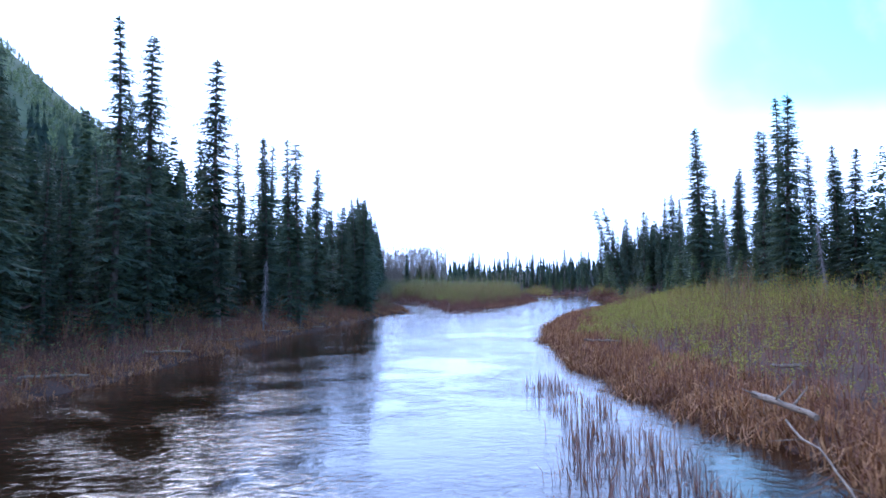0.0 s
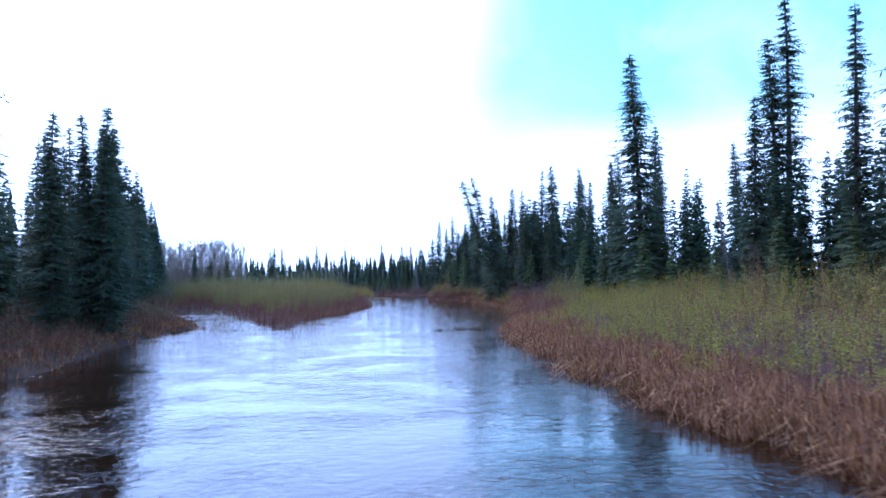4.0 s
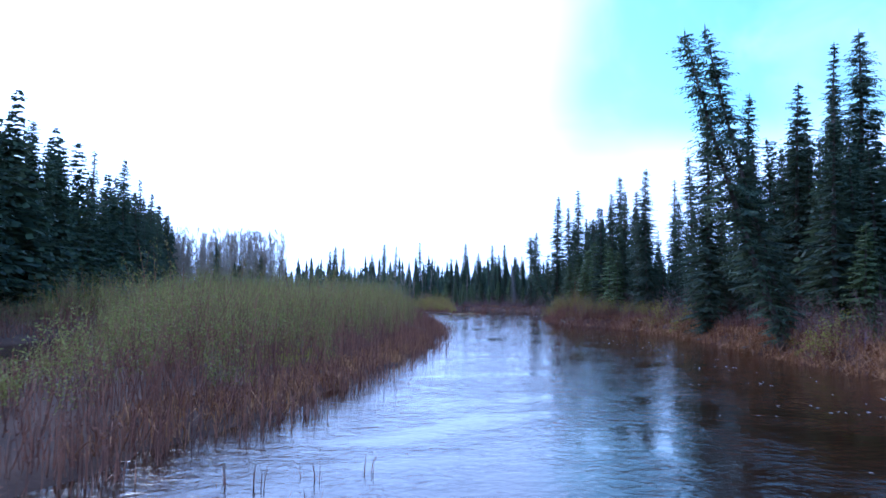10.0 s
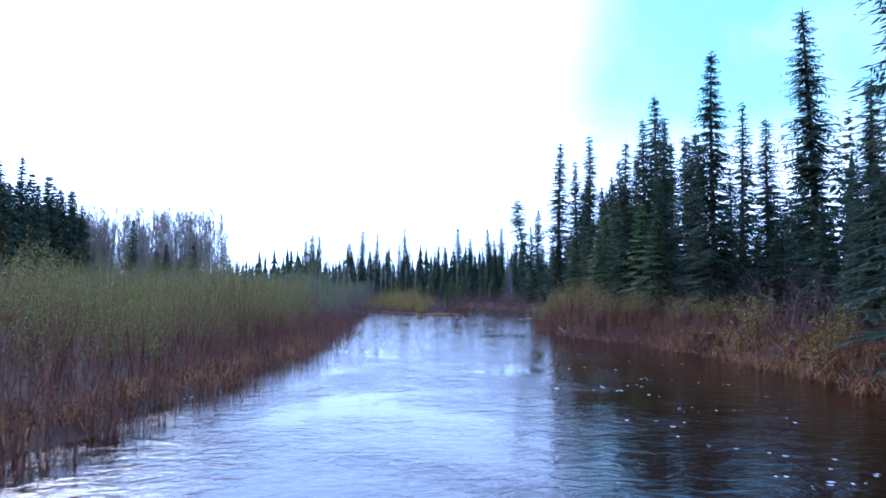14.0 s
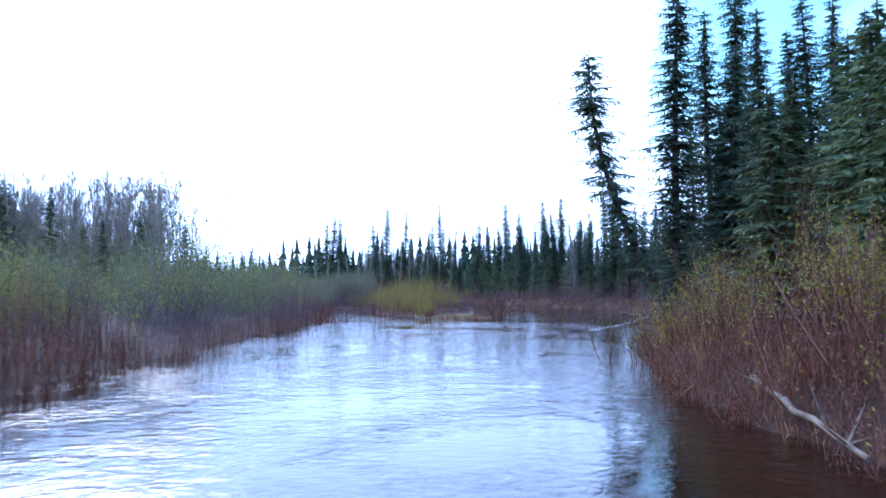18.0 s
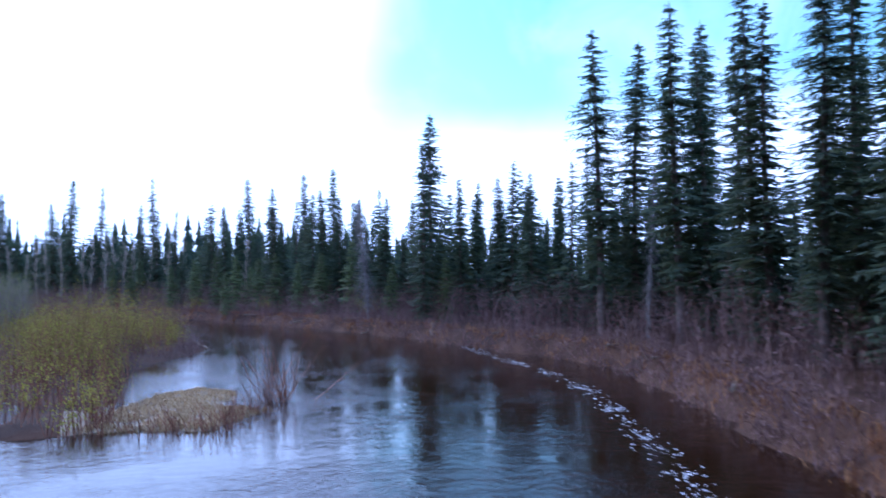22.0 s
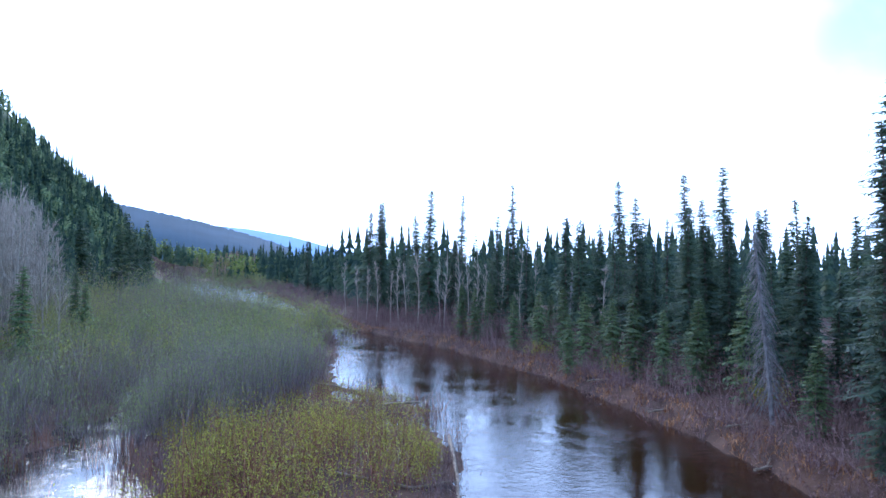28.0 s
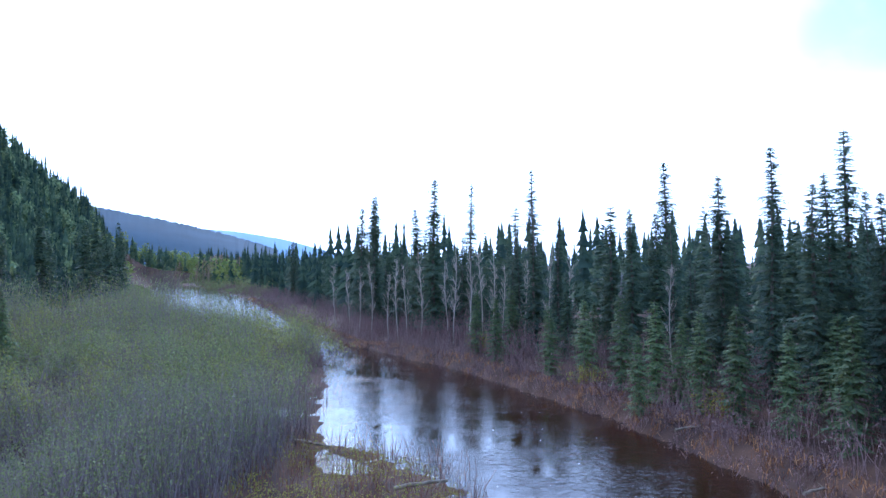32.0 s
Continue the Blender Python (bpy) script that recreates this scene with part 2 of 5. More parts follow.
def water_material():
    m = bpy.data.materials.new("river_water")
    m.use_nodes = True
    n, l = m.node_tree.nodes, m.node_tree.links
    b = n["Principled BSDF"]
    b.inputs["Base Color"].default_value = (0.02, 0.007, 0.0024, 1)
    b.inputs["Roughness"].default_value = 0.02
    b.inputs["IOR"].default_value = 1.33
    tc = n.new("ShaderNodeTexCoord")
    h = None
    for sx, sy, scale, amp, det in ((1.0, 0.75, 0.8, 0.16, 3), (1.0, 0.7, 2.4, 0.38, 5), (1.0, 0.8, 6.5, 0.2, 4)):
        mp = n.new("ShaderNodeMapping")
        mp.inputs["Scale"].default_value = (sy, sx, 1)
        mp.inputs["Rotation"].default_value = (0, 0, radians(12))
        l.new(tc.outputs["Object"], mp.inputs["Vector"])
        t = n.new("ShaderNodeTexNoise")
        t.inputs["Scale"].default_value, t.inputs["Detail"].default_value = scale, det
        t.inputs["Distortion"].default_value = 1.0
        l.new(mp.outputs["Vector"], t.inputs["Vector"])
        ml = n.new("ShaderNodeMath")
        ml.operation = "MULTIPLY"
        ml.inputs[1].default_value = amp
        l.new(t.outputs["Fac"], ml.inputs[0])
        if h is None:
            h = ml.outputs[0]
        else:
            ad = n.new("ShaderNodeMath")
            l.new(h, ad.inputs[0])
            l.new(ml.outputs[0], ad.inputs[1])
            h = ad.outputs[0]
    # calmer and livelier reaches of the current
    pt = n.new("ShaderNodeTexNoise")
    pt.inputs["Scale"].default_value, pt.inputs["Detail"].default_value, pt.inputs["Distortion"].default_value = 0.22, 5, 1.4
    l.new(tc.outputs["Object"], pt.inputs["Vector"])
    mr = n.new("ShaderNodeMapRange")
    mr.inputs["From Min"].default_value, mr.inputs["From Max"].default_value = 0.35, 0.65
    mr.inputs["To Min"].default_value, mr.inputs["To Max"].default_value = 0.35, 1.7
    l.new(pt.outputs["Fac"], mr.inputs["Value"])
    bp = n.new("ShaderNodeBump")
    bp.inputs["Distance"].default_value = 0.2
    # lively in the straight reach, calm in the pool of the outer bend
    sp = n.new("ShaderNodeSeparateXYZ")
    l.new(tc.outputs["Object"], sp.inputs[0])
    calm = n.new("ShaderNodeMapRange")
    calm.interpolation_type = "SMOOTHSTEP"
    calm.inputs["From Min"].default_value, calm.inputs["From Max"].default_value = 146, 168
    calm.inputs["To Min"].default_value, calm.inputs["To Max"].default_value = 0.25, 0.22
    l.new(sp.outputs["Y"], calm.inputs["Value"])
    st = n.new("ShaderNodeMath")
    st.operation = "MULTIPLY"
    l.new(mr.outputs["Result"], st.inputs[0])
    l.new(calm.outputs["Result"], st.inputs[1])
    l.new(st.outputs[0], bp.inputs["Strength"])
    l.new(h, bp.inputs["Height"])
    l.new(bp.outputs["Normal"], b.inputs["Normal"])
    return m


M_WATER = water_material()
M_HILL = material("hillside_woods_floor", (0.05, 0.07, 0.034), (0.11, 0.135, 0.055), 0.03, 0.95, 0.5, 0.5)

rng = np.random.default_rng(7)


# ---- mesh helpers ----
def mesh_from(name, verts, faces, mats, mat_index=None, smooth=False):
    """A mesh from an (n, 3) array of corners and a list of (m, k) arrays of faces."""
    me = bpy.data.meshes.new(name)
    verts = np.asarray(verts, dtype=np.float32)
    me.vertices.add(len(verts))
    me.vertices.foreach_set("co", verts.ravel())
    faces = [np.asarray(f, dtype=np.int32) for f in faces if len(f)]
    starts, loops, at = [], [], 0
    for f in faces:
        starts.append(at + np.arange(len(f), dtype=np.int32) * f.shape[1])
        loops.append(f.ravel())
        at += f.size
    me.loops.add(at)
    me.loops.foreach_set("vertex_index", np.concatenate(loops))
    starts = np.concatenate(starts)
    me.polygons.add(len(starts))
    me.polygons.foreach_set("loop_start", starts)
    if mat_index is not None:
        me.polygons.foreach_set("material_index", np.asarray(mat_index, dtype=np.int32))
    if smooth:
        me.polygons.foreach_set("use_smooth", np.ones(len(starts), dtype=bool))
    for mat in mats:
        me.materials.append(mat)
    me.update(calc_edges=True)
    return me


def part(name, me, parent, label=""):
    ob = new(name, me)
    ob.parent = parent
    if label:
        ob["label"] = label
    return ob


def tube(path, radii, sides=6):
    """Corners and faces of a round limb along a path."""
    path, radii = np.asarray(path, float), np.asarray(radii, float)
    d = np.gradient(path, axis=0)
    d /= np.linalg.norm(d, axis=1)[:, None] + 1e-9
    ref = np.where(np.abs(d[:, 2:3]) > 0.9, np.array([[1.0, 0, 0]]), np.array([[0, 0, 1.0]]))
    u = np.cross(d, ref)
    u /= np.linalg.norm(u, axis=1)[:, None] + 1e-9
    v = np.cross(d, u)
    a = np.arange(sides) / sides * 2 * np.pi
    ring = path[:, None] + radii[:, None, None] * (np.cos(a)[None, :, None] * u[:, None] + np.sin(a)[None, :, None] * v[:, None])
    k = len(path)
    i = np.arange(k - 1)[:, None] * sides
    j, j2 = np.arange(sides)[None], (np.arange(sides)[None] + 1) % sides
    quads = np.stack([i + j, i + j2, i + sides + j2, i + sides + j], -1).reshape(-1, 4)
    return ring.reshape(-1, 3), quads


class Soup:
    """Gathers corners, triangles and quads for one mesh."""

    def __init__(self):
        self.v, self.t, self.q, self.n = [], [], [], 0

    def add(self, v, tris=None, quads=None):
        v = np.asarray(v, float).reshape(-1, 3)
        if tris is not None:
            self.t.append(np.asarray(tris).reshape(-1, 3) + self.n)
        if quads is not None:
            self.q.append(np.asarray(quads).reshape(-1, 4) + self.n)
        self.v.append(v)
        self.n += len(v)

    def mesh(self, name, mats, smooth=False):
        f = []
        if self.t:
            f.append(np.concatenate(self.t))
        if self.q:
            f.append(np.concatenate(self.q))
        return mesh_from(name, np.concatenate(self.v), f, mats, smooth=smooth)


def diamonds(c, along, across):
    """Leaf shapes: four corners each, at c, with half-length and half-width vectors."""
    n = len(c)
    v = np.stack([c - along, c + across, c + along, c - across], 1).reshape(-1, 3)
    return v, np.arange(4 * n).reshape(-1, 4)


# ---- the plan: shores in metres ----
SHORE_LEFT = [(-20, -120), (-14, -60), (-11, 0), (-10, 15), (-9.5, 30), (-8.6, 45), (-7.4, 54), (-6.7, 61), (-6.2, 67), (-5.6, 72.5), (-3.8, 77.6), (-1, 80), (1.3, 74.8), (1.9, 80),
              (3.4, 85.5), (5.4, 90.5), (7.6, 96.5), (9.6, 103), (11.3, 110), (13, 118), (15, 128), (16, 140), (16.6, 150), (17.2, 160), (18.5, 170),
              (18, 182), (16, 190), (14, 198), (12.6, 208), (15, 211), (18.5, 213), (20, 215), (19, 220), (17, 228), (13, 242), (8, 251), (-3, 262),
              (-14, 273), (-27, 297), (-39, 320), (-61, 362), (-86, 408), (-112, 452), (-140, 498), (-190, 530)]
SHORE_RIGHT = [(-190, 560), (-140, 530), (-105, 476), (-69, 414), (-42, 366), (-19, 320), (2, 273), (14, 249), (24, 235), (27, 229), (32, 220), (35, 212), (38, 203),
               (39.5, 196), (40.5, 189), (41.5, 182), (40.5, 177), (38, 171), (36.2, 167), (33.6, 161), (31.3, 156), (29.2, 149), (27.5, 142), (27.4, 137),
               (29, 133), (29, 126), (28, 118), (26.5, 111), (24.5, 103), (22.5, 94), (20.5, 87), (18, 80), (15, 73), (11, 64.5), (9.3, 58), (7.5, 50),
               (6, 42), (5, 34), (4.7, 26), (4.6, 19), (5.3, 15), (5.8, 10), (7, 0), (9, -20), (11, -60), (8, -120)]
RIVER = np.array(SHORE_LEFT + SHORE_RIGHT, float)
INLET = np.array([(-3.4, 74), (1.3, 74), (0.2, 85), (-0.5, 95), (-3, 108), (-5, 116), (-8, 112), (-6, 97), (-5.2, 86)], float)
POND = np.array([(-38, 292), (-35, 288), (-27, 274), (-17, 258), (-13, 252), (-16, 252), (-23, 262), (-31, 276)], float)
ISLAND = np.array([(22.6, 175.2), (24.2, 174.8), (24.7, 177.2), (24.8, 179), (24.7, 182.4), (25, 185.5), (26.1, 188.3), (27.6, 190.6), (29, 194.3), (28.5, 200),
                   (27.2, 207), (26, 211), (22, 213), (20, 216), (16.5, 214), (13.8, 210), (14.2, 204.5), (16.6, 199), (20.2, 194.5), (21.3, 190.5), (21, 185.3), (21.3, 183), (22.7, 178.8)], float)
SPIT = np.array([(24.0, 175.0), (25.5, 174.3), (26.9, 174.1), (27.5, 174.9), (28.5, 176.3), (27.4, 177.4), (28.3, 179.5), (27.3, 180.9), (25.8, 179.9), (25.1, 177.9)], float)
def inside_by(poly, x, y):
    """How far points lie inside a closed outline (outside: minus)."""
    x, y = np.asarray(x, float).ravel(), np.asarray(y, float).ravel()
    best, odd = np.full(len(x), 1e9), np.zeros(len(x), bool)
    a, b = poly, np.roll(poly, -1, 0)
    for (x0, y0), (x1, y1) in zip(a, b):
        dx, dy = x1 - x0, y1 - y0
        s = np.clip(((x - x0) * dx + (y - y0) * dy) / (dx * dx + dy * dy), 0, 1)
        best = np.minimum(best, (x - x0 - s * dx) ** 2 + (y - y0 - s * dy) ** 2)
        if y0 != y1:
            odd ^= ((y0 > y) != (y1 > y)) & (x < dx * (y - y0) / dy + x0)
    return np.where(odd, 1, -1) * np.sqrt(best)


def wobble(x, y, f=0.35, seed=0.0):
    return (np.sin(x * f * 1.9 + y * f * 0.7 + seed) + np.sin(y * f * 1.3 - x * f * 0.4 + 2.1 + seed) + np.sin((x + y) * f * 2.7 + 0.7 * seed)) / 3


def depth_in_water(x, y):
    x, y = np.asarray(x, float).ravel(), np.asarray(y, float).ravel()
    w = np.maximum(np.maximum(inside_by(RIVER, x, y), inside_by(INLET, x, y)), inside_by(POND, x, y))
    w = np.minimum(np.minimum(w, -inside_by(ISLAND, x, y)), -inside_by(SPIT, x, y))
    return w + 0.35 * wobble(x, y, 0.9) + 0.15 * wobble(x, y, 2.3, 4.0)


def smooth01(v):
    v = np.clip(v, 0, 1)
    return v * v * (3 - 2 * v)


def hill_height(x, y):
    """The steep wooded hill west of the valley, ending where the valley widens."""
    s = -x
    prof = np.interp(s, [78, 105, 125, 145, 175, 230, 280, 380, 600, 1200], [0, 6, 22, 42, 80, 128, 158, 205, 235, 180])
    end = smooth01((560 - y) / 150) * smooth01((y + 260) / 200)
    h = prof * end * (1 + 0.05 * wobble(x, y, 0.02))
    near = (y > 300) & (y < 500)
    dist = np.where(near, np.abs(x - np.interp(y, [300, 320, 362, 408, 452, 500], [-20, -30, -52, -77, -102, -132])), 1e3)
    h = h * smooth01((dist - 14) / 12)
    h = h + 17 * np.exp(-((x + 52) / 22) ** 2 - ((y - 62) / 30) ** 2)
    return h + 17 * np.exp(-((x + 78) / 30) ** 2 - ((y - 160) / 62) ** 2)


def right_bank(x, y):
    """1 on the cut bank of the far outer bends, 0 elsewhere."""
    return smooth01((x - np.interp(y, [-50, 60, 100, 140, 180, 215, 250, 330], [0, 6, 18, 24, 33, 29, 10, -40])) / 3)


def ground_z(x, y):
    x, y = np.asarray(x, float).ravel(), np.asarray(y, float).ravel()
    w = depth_in_water(x, y)
    out = -w
    cut = right_bank(x, y) * smooth01((y - 55) / 40) * (1 - 0.5 * smooth01((y - 250) / 60))
    bank = 0.12 + 0.5 * smooth01(out / 0.7) * cut + 0.25 * smooth01(out / 5) + 0.5 * smooth01((out - 3) / 12)
    marsh = np.maximum(smooth01(x / 3), smooth01((y - 120) / 20)) * smooth01((20 - x) / 4) * smooth01((y - 70) / 10) * smooth01((out + 0.5) / 2)
    bank = bank * (1 - 0.62 * marsh) + 0.06 * wobble(x, y, 0.8) + 0.04 * wobble(x, y, 2.7, 1.0)
    flooded = smooth01((y - 180) / 8) * smooth01((20 - x) / 3) * smooth01((x + 12) / 10) * smooth01((232 - y) / 12)
    bank = bank - flooded * (0.08 + 0.24 * wobble(x, y, 0.55, 3.0))
    wet = smooth01((y - 199) / 3) * smooth01((x - 20) / 1.0) * smooth01((217 - y) / 3) * smooth01((30 - x) / 2)
    bank = bank - wet * (0.17 + 0.2 * wobble(x, y, 0.8, 1.5))
    bank = bank * (1 - 0.7 * smooth01((inside_by(SPIT, x, y) + 0.6) / 0.5))
    bed = -0.15 - 0.9 * smooth01(w / 3.0)
    return np.where(w > 0, bed * smooth01(w / 0.5), bank * smooth01(out / 0.35 + 0.1)) + hill_height(x, y)


def stretch(lo, hi, step, far_lo, far_hi, grow=1.06):
    core = np.arange(lo, hi, step)
    a, s, left = lo, step, []
    while a > far_lo:
        s = min(s * (grow if s < 7 else 1.2), 160)
        a -= s
        left.append(a)
    b, s, right = core[-1], step, []
    while b < far_hi:
        s = min(s * (grow if s < 7 else 1.2), 160)
        b += s
        right.append(b)
    return np.concatenate([left[::-1], core, right])


# ---- ground and water ----
gx, gy = stretch(-14, 46, 0.6, -4600, 4600), stretch(-2, 256, 0.75, -3000, 4800)
GX, GY = np.meshgrid(gx, gy)
gz = ground_z(GX, GY)
nx, ny = len(gx), len(gy)
idx = np.arange(nx * ny).reshape(ny, nx)
quads = np.stack([idx[:-1, :-1], idx[:-1, 1:], idx[1:, 1:], idx[1:, :-1]], -1).reshape(-1, 4)
cx, cy = GX.ravel()[quads].mean(1), GY.ravel()[quads].mean(1)
mi = np.where(hill_height(cx, cy) > 3, 1, 0)
sandy = inside_by(SPIT, cx, cy) > -0.6
mi = np.where(sandy, 2, mi)
tagged(new("ground", mesh_from("ground", np.stack([GX.ravel(), GY.ravel(), gz], 1), [quads], [M_GROUND, M_HILL, M_SAND], mi, True)),
       "brown mossy river bank rising to a wooded hillside", "ground", kind="structure")
wx, wy = np.meshgrid(np.linspace(-280, 60, 41), np.linspace(-140, 620, 77))
wi = np.arange(wx.size).reshape(wx.shape)
wq = np.stack([wi[:-1, :-1], wi[:-1, 1:], wi[1:, 1:], wi[1:, :-1]], -1).reshape(-1, 4)
tagged(new("water", mesh_from("water", np.stack([wx.ravel(), wy.ravel(), 0 * wx.ravel()], 1), [wq], [M_WATER], None, True)),
       "dark tea-brown river with rippled surface", "river", kind="structure")


def z_at(x, y):
    return float(ground_z([x], [y])[0])


# ---- spruces ----
def spruce_meshes(h, seed, base=0.06, radius=0.13, whorl=0.26, ragged=0.3, twigs=8, trunk_r=0.011, club=0.0, curve=None, blade=0.78, needles=None, taper=0.72):
    """Trunk and crown meshes of a narrow spruce. base: share of bare trunk. curve: sideways offset of the trunk by height share."""
    r = np.random.default_rng(seed)
    bend = curve if curve is not None else (lambda u: np.stack([0.02 * h * np.sin(u * 2.2 + seed) * u, 0.02 * h * np.cos(u * 1.7 + seed) * u], -1))
    thick, spine = 1.4 / (twigs + 2), (1.0 if twigs < 12 else 0.6)
    us = np.linspace(0, 1, 9)
    off = bend(us) - bend(np.zeros(1))
    trunk = Soup()
    path = np.column_stack([off, us * h])
    path[0, 2] = -0.4
    v, q = tube(path, trunk_r * h * (1 - us) ** 0.8 + 0.012, 7)
    trunk.add(v, quads=q)
    crown = Soup()
    z = base * h
    lump = r.random(24)
    B, A, L, D = [], [], [], []
    while z < h * 0.985:
        u = (z / h - base) / (1 - base)
        prof = (1 - u) ** taper * (0.55 + 0.45 * min(1, u * 6)) + club * math.exp(-((u - 0.9) / 0.07) ** 2)
        prof *= 1 - ragged + 2 * ragged * lump[int(u * 23)] * (0.6 + 0.8 * u if u < 0.5 else 1)
        k = r.integers(5, 8) if u < 0.85 else 4
        a0 = r.random() * 6.28
        for j in range(k):
            ln = radius * h * prof * r.uniform(0.6, 1.15) + 0.08
            B.append(z + r.uniform(-0.12, 0.12))
            A.append(a0 + j * 6.283 / k + r.uniform(-0.4, 0.4))
            L.append(ln)
            D.append(r.uniform(0.15, 0.5) * (1 - 0.9 * u) + (-0.5 * max(0, u - 0.8) * 5 * 0.5))
        z += whorl * r.uniform(0.7, 1.25) * (1 - 0.45 * u)
    B, A, L, D = (np.array(s) for s in (B, A, L, D))
    ob = bend(np.clip(B / h, 0, 1)) - bend(np.zeros(1))
    out = np.column_stack([np.cos(A), np.sin(A), 0 * A])
    side = np.column_stack([-np.sin(A), np.cos(A), 0 * A])
    up = np.array([0, 0, 1.0])
    root = np.column_stack([ob, B])

    def on(s):
        s = np.asarray(s)
        drop = -D * 1.25 * s + 0.45 * D * s ** 2
        return root + out * (L * s)[:, None] + up * (L * drop)[:, None]

    n = len(B)
    # spine blade of each bough
    w = (0.05 + 0.1 * L) * blade * spine
    p0, p1, p2 = on(np.full(n, 0.02)), on(np.full(n, 0.36)), on(np.full(n, 0.92))
    tilt = r.uniform(-0.5, 0.5, n)[:, None]
    sv = side + up * tilt
    v = np.stack([p0, p1 - sv * w[:, None], p2, p1 + sv * w[:, None]], 1)
    crown.add(v, quads=np.arange(4 * n).reshape(-1, 4))
    # hanging side twigs
    for t in range(twigs):
        s = np.clip((t + 0.8) / (twigs + 0.4) + r.uniform(-0.08, 0.08, n), 0.1, 1)
        c = on(s)
        sg = (1 if t % 2 else -1) * np.ones(n)
        ln = L * r.uniform(0.17, 0.38, n) * (1.15 - 0.6 * s) + 0.08
        d = out * r.uniform(0.25, 0.9, n)[:, None] + side * (sg * r.uniform(0.5, 1.0, n))[:, None] - up * r.uniform(0.1, 0.75, n)[:, None]
        d /= np.linalg.norm(d, axis=1)[:, None]
        across = np.cross(d, up + 0.5 * out + r.normal(0, 0.4, (n, 3)))
        across /= np.linalg.norm(across, axis=1)[:, None] + 1e-6
        wd = blade * (0.2 * thick + thick * ln)[:, None]
        tip = c + d * ln[:, None]
        mid = c + d * (0.45 * ln)[:, None]
        v = np.stack([c, mid + across * wd, tip, mid - across * wd], 1)
        crown.add(v, quads=np.arange(4 * n).reshape(-1, 4))
    # leader
    top = np.array([[*(bend(np.ones(1)) - bend(np.zeros(1)))[0], h]])
    for a in range(3):
        e = np.array([math.cos(a * 1.05), math.sin(a * 1.05), 0]) * 0.045
        crown.add(np.stack([top[0] - [0, 0, 0.7] - e, top[0] - [0, 0, 0.7] + e, top[0] + [0, 0, 0.1]]), tris=[[0, 1, 2]])
    return trunk.mesh("trunk", [M_BARK], True), crown.mesh("crown", [needles or M_NEEDLE])


def spruce_tree(h, seed, label, **kw):
    tk, cr = spruce_meshes(h, seed, **kw)
    ob = new("spruce_tree")
    part("trunk", tk, ob)
    part("crown", cr, ob)
    return tagged(ob, label, "spruce tree", "spruces along the river")


DARK = "tall narrow dark green spruce on the river bank"
STOCK = [spruce_tree(12.0, 11, DARK, radius=0.142, twigs=18, whorl=0.205),
         spruce_tree(12.0, 12, DARK, radius=0.128, ragged=0.38, twigs=18, whorl=0.205),
         spruce_tree(12.0, 13, "slim dark green spruce with a ragged spire", radius=0.095, ragged=0.45, whorl=0.27, twigs=18),
         spruce_tree(12.0, 14, DARK, radius=0.14, ragged=0.25, base=0.03, twigs=18, whorl=0.205),
         spruce_tree(12.0, 15, "dark green spruce with a club-shaped tip", radius=0.1, club=0.25, ragged=0.45, twigs=18),
         spruce_tree(12.0, 16, "dark green spruce with a long bare lower trunk", radius=0.12, base=0.18, ragged=0.36, twigs=18),
         spruce_tree(12.0, 17, "dense broad dark green spruce with boughs to the ground", radius=0.15, ragged=0.2, base=0.02, whorl=0.2, twigs=18)]
STOCK += [spruce_tree(12.0, 18, "tall slim dark green spruce with short tufted boughs", radius=0.106, ragged=0.34, twigs=20, taper=0.6, whorl=0.22),
          spruce_tree(12.0, 19, "tall slim dark green spruce with short tufted boughs", radius=0.09, ragged=0.4, twigs=20, taper=0.55, whorl=0.205),
          spruce_tree(12.0, 20, "dense broad dark green spruce with boughs to the ground", radius=0.13, ragged=0.24, base=0.03, twigs=18, whorl=0.22)]
FILL = [spruce_tree(12.0, 21, DARK, twigs=9, whorl=0.3), spruce_tree(12.0, 22, DARK, radius=0.115, ragged=0.4, twigs=9, whorl=0.3),
        spruce_tree(12.0, 23, "slim dark green spruce with a ragged spire", radius=0.1, ragged=0.42, twigs=9, whorl=0.32), spruce_tree(12.0, 24, DARK, radius=0.145, ragged=0.25, base=0.03, twigs=9, whorl=0.3)]
YOUNG = [spruce_tree(5.0, 31, "young green spruce with boughs to the ground", radius=0.2, ragged=0.15, base=0.03, whorl=0.2, twigs=12, needles=M_YOUNG),
         spruce_tree(5.0, 32, "young green spruce with boughs to the ground", radius=0.18, ragged=0.2, base=0.03, whorl=0.2, twigs=12, needles=M_YOUNG)]
used = set()


def plant(stock, x, y, h, ref, turn=None, dz=0.0):
    s = h / ref
    m = Matrix.Translation((x, y, z_at(x, y) - 0.05 + dz)) @ Matrix.Rotation(rng.random() * 6.28 if turn is None else turn, 4, "Z") @ Matrix.Diagonal((s * rng.uniform(1.0, 1.24), s * rng.uniform(1.0, 1.24), s, 1))
    if stock.name in used:
        return copy_thing(stock, m @ Matrix.Diagonal((1 / stock.scale[0], 1 / stock.scale[1], 1 / stock.scale[2], 1)))
    used.add(stock.name)
    stock.matrix_basis = m
    return stock


